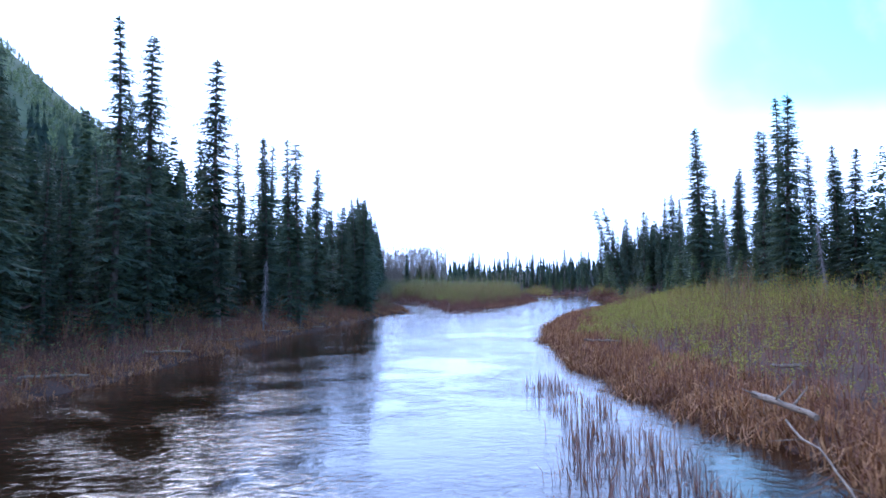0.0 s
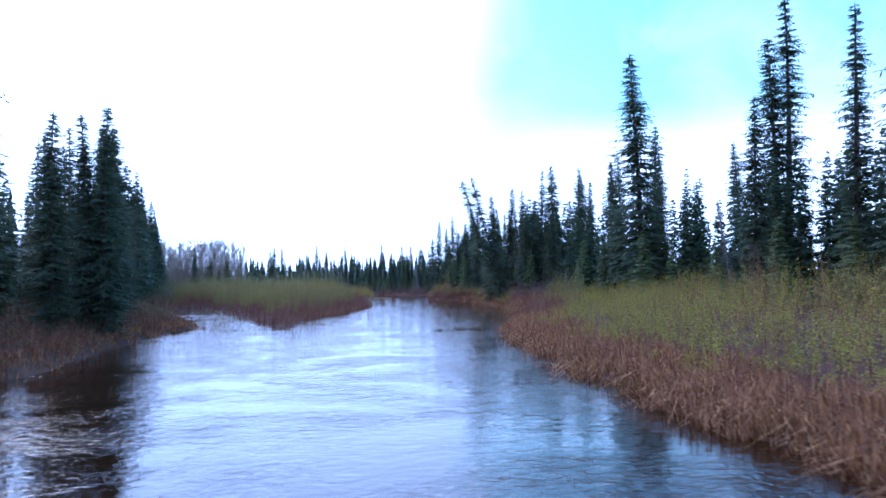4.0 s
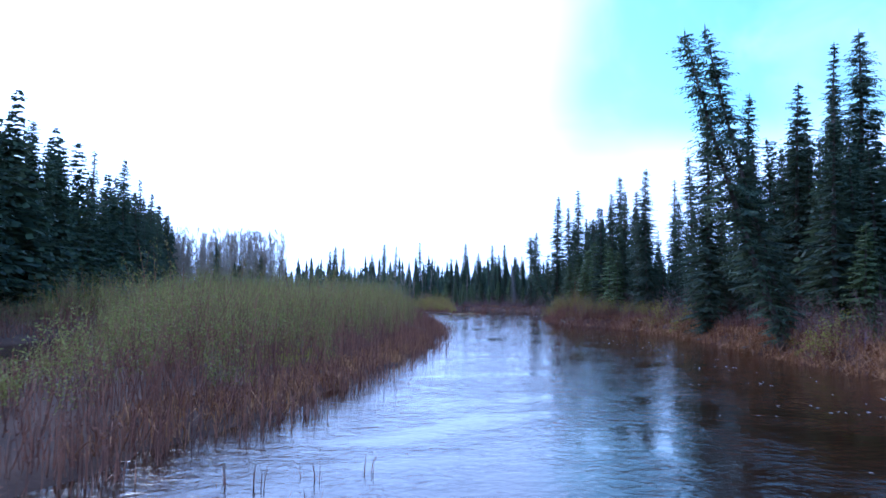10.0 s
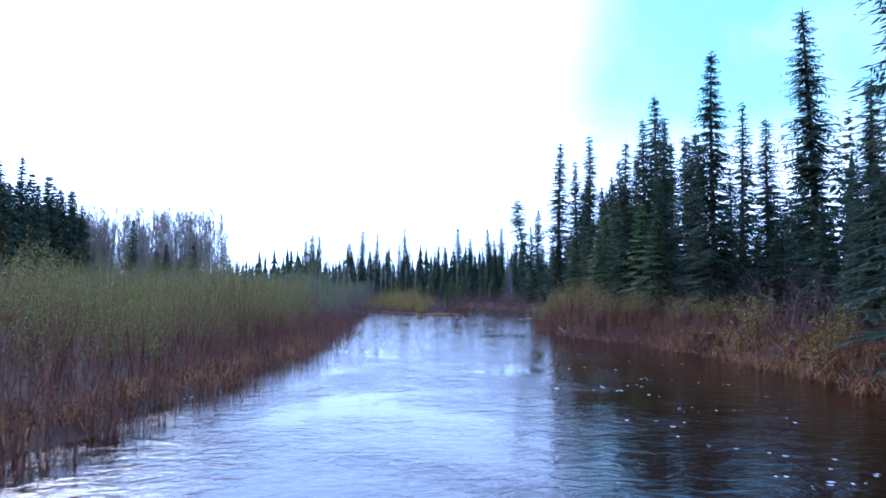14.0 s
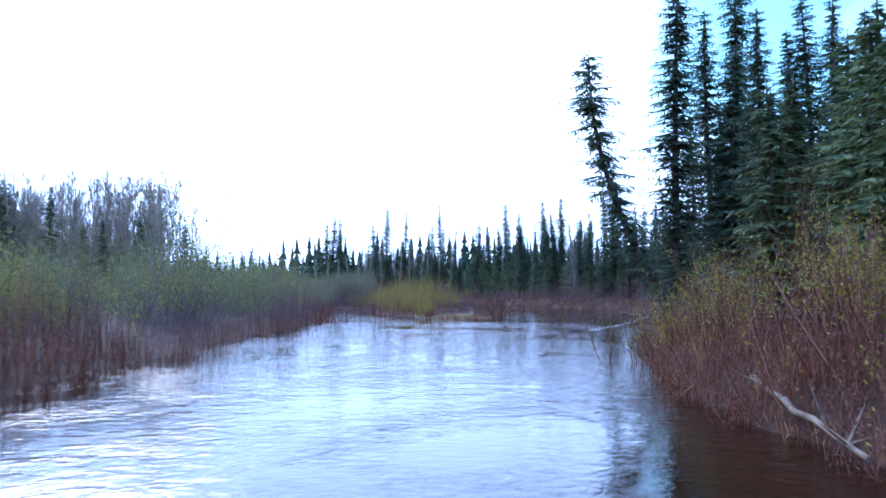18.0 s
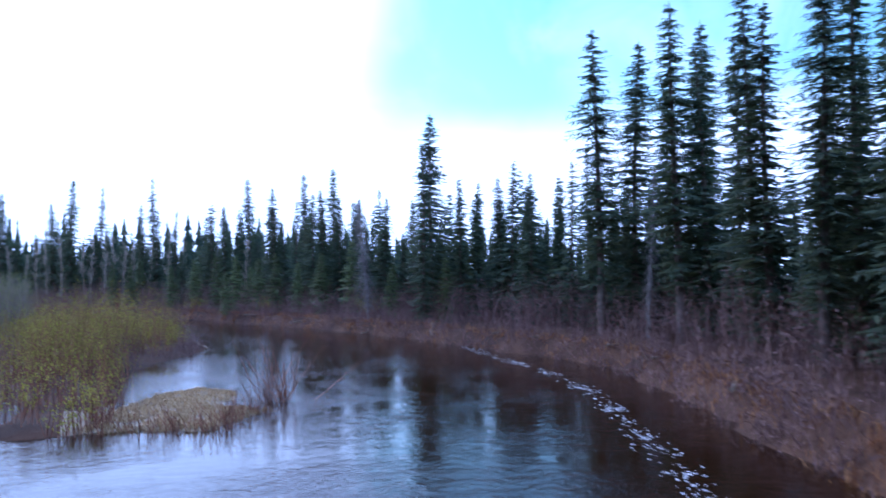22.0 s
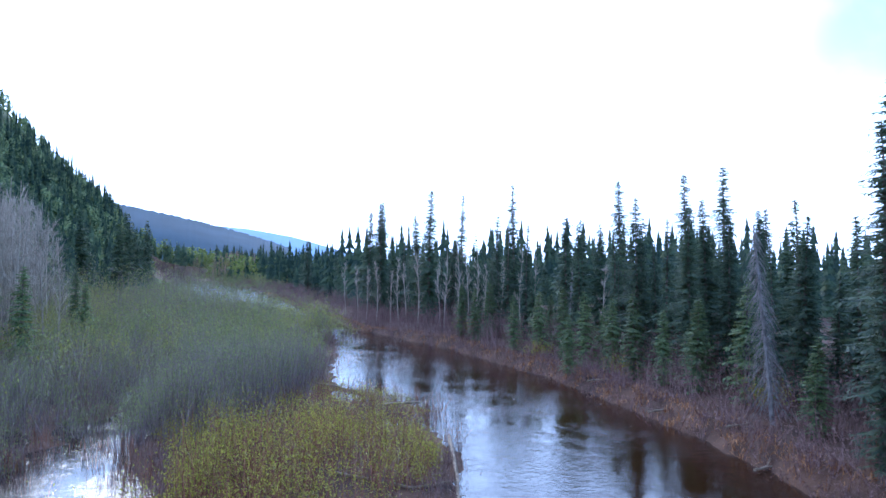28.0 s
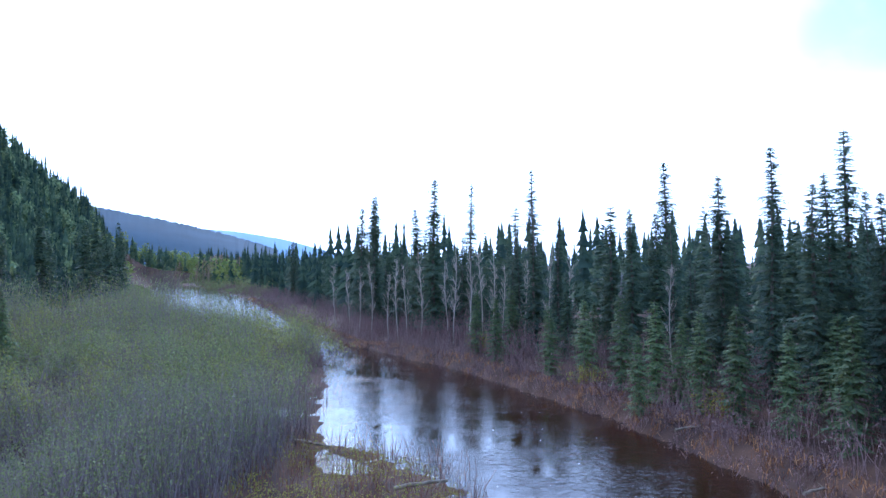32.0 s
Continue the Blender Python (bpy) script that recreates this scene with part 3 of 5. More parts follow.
RIGHT_SOUTH = [(24.5, 54.0, 15.4, 6), (27.5, 80.7, 18.6, 6), (36.7, 94.0, 15.8, 8), (35.6, 98.4, 13.9, 7), (30.1, 96.1, 12.5, 8), (33.3, 110.3, 14.9, 0), (29.3, 109.4, 12.1, 5),
               (32.4, 110.9, 14.6, 2), (24.0, 56.8, 13.3, 2), (30.1, 68.3, 18.5, 2), (28.2, 57.9, 11.7, 1), (25.0, 47.9, 10.7, 0), (24.9, 45.7, 10.1, 3), (31.2, 83.8, 11.1, 1),
               (28.0, 115.7, 12.6, 6), (30.4, 115.7, 13.3, 6), (28.6, 67.4, 15.4, 1), (25.2, 65.0, 11.3, 0), (31.9, 75.2, 10.8, 0), (29.7, 88.5, 11.7, 7), (28.6, 99.5, 8.6, 8),
               (36.6, 102.4, 13.6, 2), (37.4, 110.4, 13.6, 0), (37.6, 108.6, 12.7, 1), (44.8, 124.2, 11.9, 0), (26.6, 51.2, 9.6, 0), (33.2, 104.8, 10.2, 3),
               (29.4, 113.6, 9.5, 1), (31.6, 117.4, 10.0, 2), (30.6, 112.2, 9.0, 1), (33.0, 115.0, 10.4, 0)]
RIGHT_MIDDLE = [(34.3, 143.6, 12.8, 6), (31.1, 130.3, 11.5, 6), (32.5, 156.6, 13.0, 8), (34.7, 158.7, 11.9, 8), (32.8, 126.3, 11.7, 7), (39.4, 158.0, 12.1, 8), (35.4, 158.5, 13.9, 8), (39.5, 143.2, 12.3, 2),
                (35.2, 133.1, 9.3, 7), (30.6, 120.6, 7.6, 7), (31.2, 139.8, 9.6, 9), (32.6, 140.6, 10.9, 7),
                (34.1, 141.2, 11.1, 8), (35.1, 139.4, 9.8, 7), (33.1, 136.7, 9.0, 8), (32.1, 134.4, 8.5, 7), (36.9, 156.8, 10.3, 8), (37.7, 156.9, 11.6, 7),
                (33.1, 151.3, 9.1, 8), (46.4, 166.6, 14.8, 1),
                (33.5, 154.5, 8.9, 6), (35.2, 153.4, 8.0, 7)]
RIGHT_NORTH = [(42.6, 199, 12.5, 0), (40.7, 196, 10.2, 2), (38.6, 239.5, 12.8, 1), (42, 218, 11.4, 1), (41, 225, 11.6, 1), (44.2, 184.2, 13.4, 5), (46.2, 184.3, 13.0, 0),
               (44.3, 179.3, 13.0, 5), (47.5, 181.6, 13.1, 0), (43.7, 175.2, 12.1, 5), (45.4, 195.4, 8.2, 0), (47.4, 196.0, 7.8, 1), (45.0, 200.2, 8.6, 2),
               (42.3, 206.6, 8.1, 0), (44.5, 220.0, 9.0, 0), (46.0, 226.0, 9.2, 1), (43.2, 216.6, 8.4, 2), (40.8, 170.2, 11.1, 5), (39.6, 166.6, 10.0, 0), (41.7, 166.8, 10.4, 1), (38.3, 163.4, 9.2, 0)]
RIGHT_FAR = [(29.4, 246.6, 13.4, 2), (21.1, 247, 13.2, 1), (10.6, 275, 15, 0), (33.6, 229.8, 9.5, 4), (37.4, 220.4, 10.1, 0), (39.3, 214.6, 9.1, 1), (40.4, 216.2, 9.5, 0),
             (40.7, 212.7, 8.4, 1), (9.5, 273.5, 13.5, 1), (19.1, 252.7, 11.2, 0), (24.0, 249.4, 12.8, 2), (27.7, 243.5, 10.3, 4), (35.9, 229.3, 8.8, 0),
             (12.5, 265.3, 14.0, 1), (-12.8, 319.5, 11.7, 0)]
LEFT_BANK = [(-11.3, 38.2, 13.9, 1), (-9.2, 45.7, 11.3, 2), (-7.6, 66, 9.6, 3), (-9.9, 102, 12.5, 2), (-11.5, 120, 13.3, 1), (-12.5, 28.8, 12.8, 2), (-12.7, 32.9, 13.4, 1),
             (-11.2, 48.2, 11.5, 2), (-12.4, 54.5, 12.0, 2), (-9.4, 56.0, 10.9, 0), (-8.7, 46.2, 11.4, 4), (-8.8, 69.4, 9.5, 2), (-12.9, 48.1, 11.0, 2), (-12.9, 21.9, 10.3, 0),
             (-15.9, 39.1, 11.9, 3), (-11.6, 49.6, 11.8, 2), (-9.5, 75.3, 9.6, 0), (-8.2, 62.7, 8.9, 0),
             (-7.4, 73.0, 10.6, 0), (-8.0, 74.4, 10.4, 1), (-7.7, 71.4, 10.0, 3), (-6.7, 65.4, 9.9, 3)]
LEFT_BEND = [(-14.8, 152.6, 15.5, 2), (-8.7, 77.0, 11.2, 1), (-9.4, 83.5, 11.5, 0), (-10.8, 91.3, 12.8, 2), (-9.9, 90.1, 11.0, 0), (-13.6, 134.2, 14.2, 1),
             (-16.7, 148.0, 13.1, 0), (-16.1, 156.4, 13.5, 1), (-12.9, 122.6, 11.5, 0), (-10.6, 96.5, 10.6, 3), (-11.5, 109, 10.4, 0), (-12.2, 113.5, 10.9, 1),
             (-14.4, 164, 16.8, 0), (-14.2, 168.5, 13.8, 3), (-15.0, 173, 15.8, 2), (-15.4, 178.5, 14.2, 0), (-15.6, 184, 15.6, 1), (-16.2, 189, 13.4, 3), (-16.6, 194, 15.0, 2),
             (-17.0, 199, 13.8, 0), (-17.4, 204, 14.6, 1), (-18.0, 209, 13.4, 0), (-9.5, 203, 11.2, 3), (-6.4, 207.3, 8.2, 3)]
planted = []
for group in (RIGHT_SOUTH, RIGHT_MIDDLE, RIGHT_NORTH, RIGHT_FAR, LEFT_BANK, LEFT_BEND):
    for x, y, h, k in group:
        plant(STOCK[k], x, y, h, 12.0)
        planted.append((x, y))

EDGE_R = np.array([(-60, 18), (50, 23), (80, 27.5), (100, 25.5), (110, 28), (130, 31), (150, 31), (160, 37), (180, 44.5), (200, 43), (215, 39), (235, 29), (250, 19.5),
                   (270, 9), (320, -13), (366, -35), (476, -97), (530, -130), (560, -180)])
EDGE_L = np.array([(-60, -16), (0, -14.5), (45, -12.5), (65, -9.8), (75, -9.2), (100, -11.2), (120, -13.2), (165, -17), (185, -28)])


def edge_r(y):
    return np.interp(y, EDGE_R[:, 0], EDGE_R[:, 1])


def edge_l(y):
    return np.interp(y, EDGE_L[:, 0], EDGE_L[:, 1])


def free(x, y, gap):
    return all((x - a) ** 2 + (y - b) ** 2 > gap * gap for a, b in planted)


# the next rows of the wood, tree by tree
def fill_rows(n, y0, y1, at, lo, hi, gap=1.15, store=None):
    """Trees at random along a stretch of bank: single ones, or points and heights for a joined wood."""
    done = 0
    for tries in range(6000):
        if done >= n:
            return
        y = rng.uniform(y0, y1)
        x = at(y)
        if free(x, y, gap):
            if store is None:
                plant(FILL[int(rng.integers(4))], x, y, lo + (hi - lo) * rng.random() ** 1.5, 12.0)
            else:
                store.append((x, y, lo + (hi - lo) * rng.random() ** 1.3))
            planted.append((x, y))
            done += 1


rows_behind = []
fill_rows(12, 104, 119, lambda y: edge_r(y) + 0.8 + abs(rng.normal(0, 2.4)), 7.0, 11.0)
fill_rows(9, 168, 186, lambda y: edge_r(y) + 0.8 + abs(rng.normal(0, 2.0)), 9.0, 12.5)
fill_rows(20, 119, 165, lambda y: edge_r(y) + 1.2 + abs(rng.normal(0, 2.4)), 4.5, 7.6)
fill_rows(46, 165, 262, lambda y: edge_r(y) + 0.6 + abs(rng.normal(0, 2.6)), 5.5, 9.4)
fill_rows(42, 5, 80, lambda y: edge_l(y) - 0.4 - abs(rng.normal(0, 2.4)), 6.5, 10.0)
fill_rows(90, -4, 98, lambda y: edge_r(y) + 0.6 + abs(rng.normal(0, 3.0)), 5.8, 9.0, store=rows_behind)
fill_rows(40, 80, 120, lambda y: edge_l(y) - 0.4 - abs(rng.normal(0, 2.0)), 7.5, 11.0, store=rows_behind)
wall_rows = []
fill_rows(125, 112, 213, lambda y: np.interp(y, [112, 164, 213], [-11.6, -14.6, -18.2]) - abs(rng.normal(0, 2.6)), 10.5, 15.5, store=wall_rows)
fill_rows(40, 30, 94, lambda y: edge_r(y) + 1.4 + abs(rng.normal(0, 3.0)), 5.8, 9.2, store=wall_rows)
fill_rows(24, 105, 118, lambda y: edge_r(y) + 1.4 + abs(rng.normal(0, 3.0)), 7.5, 12.0, store=wall_rows)
fill_rows(34, 118, 168, lambda y: edge_r(y) + 2.2 + abs(rng.normal(0, 3.4)), 4.5, 7.6, store=wall_rows)
fill_rows(22, 284, 350, lambda y: np.interp(y, [284, 300, 318, 350], [-44, -45, -44, -62]) - abs(rng.normal(0, 5)), 12.0, 16.5, store=wall_rows)
fill_rows(70, 165, 268, lambda y: edge_r(y) + 1.4 + abs(rng.normal(0, 3.2)), 5.0, 9.0, store=wall_rows)
fill_rows(50, 2, 82, lambda y: edge_l(y) - 0.8 - abs(rng.normal(0, 3.0)), 7.5, 11.0, store=wall_rows)
for x, y, h in [(30.2, 141.6, 4.8), (31.2, 138.2, 6.0), (29.9, 144.8, 5.0), (31.0, 136.0, 5.4), (31.8, 147.4, 6.0), (32.6, 145.6, 7.0), (31.4, 144.0, 6.0), (33.7, 148.4, 7.2), (32.3, 142.2, 6.4), (34.2, 219.5, 4.6), (33.0, 222.4, 4.8), (31.6, 225.0, 4.4), (35.6, 217.0, 4.2), (36.4, 214.6, 4.6),
                (38.7, 210.4, 4.4), (37.6, 212.6, 3.8), (40.2, 207.5, 5.2), (29.8, 227.6, 4.0), (33.2, 217.8, 3.4), (26.6, 233.0, 4.2), (27.6, 236.2, 4.6), (31.2, 233.2, 4.2), (34.2, 236.5, 4.4), (36.8, 225.2, 4.4), (35.2, 219.4, 3.6), (25.2, 237.4, 4.4), (32.4, 229.6, 3.8), (39.4, 213.2, 4.2), (41.0, 201.6, 3.6), (42.2, 196.0, 3.8), (30.4, 119.4, 2.6), (-6, 232, 5.5), (-1.5, 226, 5.0), (-3.0, 208.4, 8.2), (0.2, 212.8, 8.4), (-6.6, 203.6, 7.4), (2.0, 214.0, 6.4), (-4.6, 207.0, 6.6), (-8.4, 78.9, 4.6),
                (-9.0, 81.0, 5.0), (30.6, 86, 4.0), (27.2, 76, 4.4), (25.6, 69, 3.8), (26.2, 84.0, 4.8), (28.0, 91.5, 5.2), (24.2, 62.0, 4.6), (22.9, 56.0, 4.2), (27.6, 102.8, 4.6), (25.2, 76.5, 5.0), (26.0, 88.0, 3.6), (30.5, 105.5, 4.2), (-14.6, 128, 5.0), (-14, 140, 4.6)]:
    plant(YOUNG[int(rng.integers(2))], x, y, h, 5.0)
    planted.append((x, y))


# ---- leaning and dead trees ----
def leaning(dx, dy, power):
    return lambda u: np.stack([dx * (1 - (1 - u) ** power), dy * u], -1)


tk, cr = spruce_meshes(7.8, 51, base=0.12, radius=0.09, whorl=0.21, ragged=0.42, twigs=20, trunk_r=0.016, curve=leaning(-2.75, -0.3, 2.0), taper=0.14, club=0.12)
tree = tagged(new("leaning_spruce"), "spruce leaning far out over the river with a curved trunk", "spruce tree")
part("trunk", tk, tree), part("crown", cr, tree)
tree.location = (30.9, 152.0, z_at(30.9, 152.0) - 0.05)
for x, y, h, dx, seed in ((25.3, 104.4, 12.9, -4.3, 52), (25.9, 105.0, 13.0, -3.7, 53)):
    tk, cr = spruce_meshes(h, seed, base=0.05, radius=0.115, ragged=0.35, twigs=14, curve=leaning(dx, -0.1, 1.15), club=0.2, taper=0.6)
    tree = tagged(new("leaning_spruce"), "tall dark spruce leaning towards the river", "spruce tree")
    part("trunk", tk, tree), part("crown", cr, tree)
    tree.location = (x, y, z_at(x, y) - 0.05)


def dead_tree(h, seed, dx, dy, bare=0.12, droop=1.0, reach=0.13):
    """A grey standing dead tree with drooping broken twigs."""
    r = np.random.default_rng(seed)
    us = np.linspace(0, 1, 8)
    path = np.column_stack([dx * us, dy * us, us * h])
    path[0, 2] = -0.4
    a = Soup()
    v, q = tube(path, 0.013 * h * (1 - 0.85 * us) + 0.01, 7)
    a.add(v, quads=q)
    tw = Soup()
    for k in range(int(h * 48)):
        u = r.uniform(bare, 0.98)
        p = np.array([dx * u, dy * u, h * u])
        az, ln = r.random() * 6.28, reach * h * (1 - u) ** 0.5 * r.uniform(0.35, 1.0) + 0.1
        o = np.array([math.cos(az), math.sin(az), 0])
        s = np.linspace(0, 1, 4)[:, None]
        b = p + o * ln * s + np.array([0, 0, -droop]) * ln * (0.35 * s + 0.75 * s ** 2)
        v, q = tube(b, np.linspace(0.016, 0.004, 4), 3)
        tw.add(v, quads=q)
    ob = new("dead_spruce")
    part("trunk", a.mesh("trunk", [M_DEAD], True), ob)
    part("twigwork", tw.mesh("twigwork", [M_DEAD]), ob)
    return ob


tree = tagged(dead_tree(7.6, 61, -0.75, -0.1, reach=0.14, droop=1.25), "grey dead leaning spruce with drooping bare twigs", "dead tree")
tree.location = (40.1, 203.6, z_at(40.1, 203.6))
for x, y, h, dx in ((33.6, 228.2, 5.5, 0.3), (44.6, 181.6, 7.0, 0.6), (29.4, 118.3, 4.6, 0.2), (23.5, 46.5, 5.5, -0.5), (-9.4, 39.8, 3.6, 0.15), (26.3, 68.5, 6.0, -0.8)):
    tree = tagged(dead_tree(h, int(abs(x * 7 + y)), dx, 0.1, reach=0.07), "thin grey dead spruce with bare twigs", "dead tree")
    tree.location = (x, y, z_at(x, y))


# ---- woods behind, too many to count ----
def low_spruce(seed, layers=14, points=5):
    """A simple ragged spire, one unit high."""
    r = np.random.default_rng(seed)
    s = Soup()
    for k in range(layers):
        u = k / layers
        low = 0.04 + u * 0.94
        top = min(1.0, low + 1.45 / layers)
        rad = 0.125 * (1 - u) ** 0.95 * r.uniform(0.6, 1.25) + 0.008
        a = (np.arange(2 * points) / points + r.random()) * np.pi
        rr = rad * np.where(np.arange(2 * points) % 2, 0.3, 1.0) * r.uniform(0.6, 1.35, 2 * points)
        rim = np.column_stack([np.cos(a) * rr, np.sin(a) * rr, low - 0.4 * rr + r.uniform(-0.02, 0.015, 2 * points)])
        v = np.vstack([[0, 0, top], rim])
        i = np.arange(2 * points)
        s.add(v, tris=np.column_stack([0 * i, 1 + i, 1 + (i + 1) % (2 * points)]))
    return np.concatenate(s.v), np.concatenate(s.t)


def mid_spruce(seed, radius=0.12, whorl=0.48, ragged=0.4, twigs=3, blade=1.2):
    """A lighter spruce crown, one unit high."""
    me_t, me_c = spruce_meshes(10.0, seed, base=0.05, radius=radius + 0.02 * (seed % 3), whorl=whorl, ragged=ragged, twigs=twigs, blade=blade)
    v = np.empty(len(me_c.vertices) * 3, dtype=np.float32)
    me_c.vertices.foreach_get("co", v)
    out = v.reshape(-1, 3) / 10.0
    tris = [list(p.vertices) for p in me_c.polygons if len(p.vertices) == 4]
    bpy.data.meshes.remove(me_t), bpy.data.meshes.remove(me_c)
    return out, np.array(tris)


def scatter(name, templates, pts, heights, mat, label, category, wide=1.0):
    """One object of many trees: templates set at points with a height each."""
    s = Soup()
    z = ground_z(pts[:, 0], pts[:, 1])
    pick = rng.integers(len(templates), size=len(pts))
    for k, (tv, tf) in enumerate(templates):
        sel = np.where(pick == k)[0]
        if not len(sel):
            continue
        a = rng.random(len(sel)) * 6.283
        hx = heights[sel] * wide * rng.uniform(0.85, 1.2, len(sel))
        c, sn = np.cos(a)[:, None], np.sin(a)[:, None]
        X = (tv[None, :, 0] * c - tv[None, :, 1] * sn) * hx[:, None] + pts[sel, 0][:, None]
        Y = (tv[None, :, 0] * sn + tv[None, :, 1] * c) * hx[:, None] + pts[sel, 1][:, None]
        Z = tv[None, :, 2] * heights[sel][:, None] + z[sel][:, None] - 0.1
        f = (tf[None] + (np.arange(len(sel)) * len(tv))[:, None, None]).reshape(-1, tf.shape[1])
        s.add(np.stack([X, Y, Z], -1), **({"tris": f} if tf.shape[1] == 3 else {"quads": f}))
    return tagged(new(name, s.mesh(name, [mat])), label, category, kind="stuff")


def spread(n, x0, x1, y0, y1, keep):
    p = np.column_stack([rng.uniform(x0, x1, n), rng.uniform(y0, y1, n)])
    return p[keep(p[:, 0], p[:, 1])]


MID = [mid_spruce(k) for k in (71, 72, 73)]
LOW = [low_spruce(k) for k in (81, 82, 83, 84)]
near_r = spread(5200, -40, 66, -40, 330, lambda x, y: (x > edge_r(y) + 2.5) & (x < edge_r(y) + 15))
near_l = spread(1500, -34, -8, -40, 165, lambda x, y: (x < edge_l(y) - 1.5) & (x > edge_l(y) - 12))
near_r = near_r[near_r[:, 0] < edge_r(near_r[:, 1]) + 11]
behind = np.array(rows_behind)
pts = np.vstack([near_r[:140], near_l[:90], behind[:, :2]])
scatter("spruce_wood", MID, pts, np.r_[rng.uniform(4.8, 10.2, len(pts) - len(behind)), behind[:, 2]], M_NEEDLE_FAR, "dense dark spruce wood behind the banks", "spruce wood")
FULL = [mid_spruce(k, 0.125, 0.38, 0.3, 4, 1.3) for k in (74, 75, 76)]
wall = np.array(wall_rows)
scatter("spruce_wood", FULL, wall[:, :2], wall[:, 2], M_NEEDLE_FAR, "dense wall of tall dark spruces behind the willows", "spruce wood", 1.1)
deep_r = spread(4200, -160, 110, -60, 560, lambda x, y: (x > edge_r(y) + 10.5) & (x < edge_r(y) + 62))
deep_l = spread(1700, -70, -18, -60, 190, lambda x, y: (x < edge_l(y) - 7) & (x > edge_l(y) - 45))
front_far = spread(1500, -160, 20, 258, 560, lambda x, y: (x > edge_r(y)) & (x < edge_r(y) + 14))
beyond = spread(4000, -60, 200, 60, 460, lambda x, y: (x > edge_r(y) + 45) & (x < edge_r(y) + 150))
pts = np.vstack([beyond[:700], deep_r[:1300], deep_l[:420], front_far[:520]])
scatter("far_spruce_wood", LOW, pts, 3.8 + 5.6 * rng.random(len(pts)) ** 1.8 + 4.4 * smooth01((pts[:, 1] - 245) / 50), M_NEEDLE_FAR, "dark spruce wood stretching away along the valley", "spruce wood", 1.25)
knoll = spread(2200, -95, -20, 15, 125, lambda x, y: hill_height(x, y) > 1.5)[:520]
scatter("hillside_wood", LOW, knoll, rng.uniform(6.0, 10.5, len(knoll)), M_NEEDLE_FAR, "wooded knoll rising behind the trees of the bank", "spruce wood", 1.3)
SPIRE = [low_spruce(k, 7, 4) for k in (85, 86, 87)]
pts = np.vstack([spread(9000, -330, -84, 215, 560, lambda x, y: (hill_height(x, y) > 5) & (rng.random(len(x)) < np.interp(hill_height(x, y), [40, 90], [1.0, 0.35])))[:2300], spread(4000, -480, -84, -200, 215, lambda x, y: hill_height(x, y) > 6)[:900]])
# haze on the slope comes from the lightened needle colour
scatter("hillside_wood", SPIRE, pts, rng.uniform(0.7, 1.3, len(pts)) * np.interp(hill_height(pts[:, 0], pts[:, 1]), [5, 60, 120], [8.5, 6.0, 3.6]), M_NEEDLE_HILL, "steep hillside covered with spruce, needles lightened for haze", "spruce wood", 1.35)
valley = spread(3500, -150, 0, 262, 490, lambda x, y: (depth_in_water(x, y) < -4) & (x < np.interp(y, [262, 300, 320, 362, 420, 500], [-32, -46, -50, -70, -100, -150])) & (x > np.interp(y, [262, 300, 333, 420, 500], [-60, -80, -110, -165, -230])))
scatter("valley_wood", LOW, valley[:560], rng.uniform(7, 13, 560)[:len(valley)], M_NEEDLE_FAR, "spruces on the valley floor below the hill", "spruce wood", 1.1)


def bare_crown(seed, h=1.0, limbs=20, twigs=10):
    """A leafless aspen, one unit high: slim trunk, steep limbs, fine twigs."""
    r = np.random.default_rng(seed)
    s = Soup()
    us = np.linspace(0, 1, 5)
    path = np.column_stack([0.02 * np.sin(us * 4 + seed), 0.02 * np.cos(us * 3 + seed) - 0.02, us])
    v, q = tube(path, 0.0046 * (1 - us) ** 0.8 + 0.0016, 4)
    s.add(v, quads=q)
    for k in range(limbs):
        u = r.uniform(0.3, 0.95)
        a, ln = r.random() * 6.28, r.uniform(0.08, 0.2) * (1.25 - u)
        o = np.array([math.cos(a) * 0.5, math.sin(a) * 0.5, 0.85])
        p = np.array([np.interp(u, us, path[:, 0]), np.interp(u, us, path[:, 1]), u])
        v, q = tube(np.stack([p, p + o * ln * 0.5, p + o * ln + [0, 0, 0.02]]), [0.0026, 0.0018, 0.0011], 3)
        s.add(v, quads=q)
        for j in range(twigs):
            t = r.uniform(0.3, 1.0)
            b = p + o * ln * t
            d = o * 0.5 + r.normal(0, 0.5, 3) + [0, 0, 0.4]
            d /= np.linalg.norm(d)
            e = np.cross(d, r.normal(0, 1, 3))
            e *= 0.0013 / (np.linalg.norm(e) + 1e-6)
            l2 = r.uniform(0.04, 0.1)
            s.add(np.stack([b - e, b + e, b + d * l2]), tris=[[0, 1, 2]])
    return s


def soup_arrays(s):
    v = np.concatenate(s.v)
    f = np.concatenate([q[:, [0, 1, 2]] for q in s.q] + [q[:, [0, 2, 3]] for q in s.q] + s.t)
    return v, f


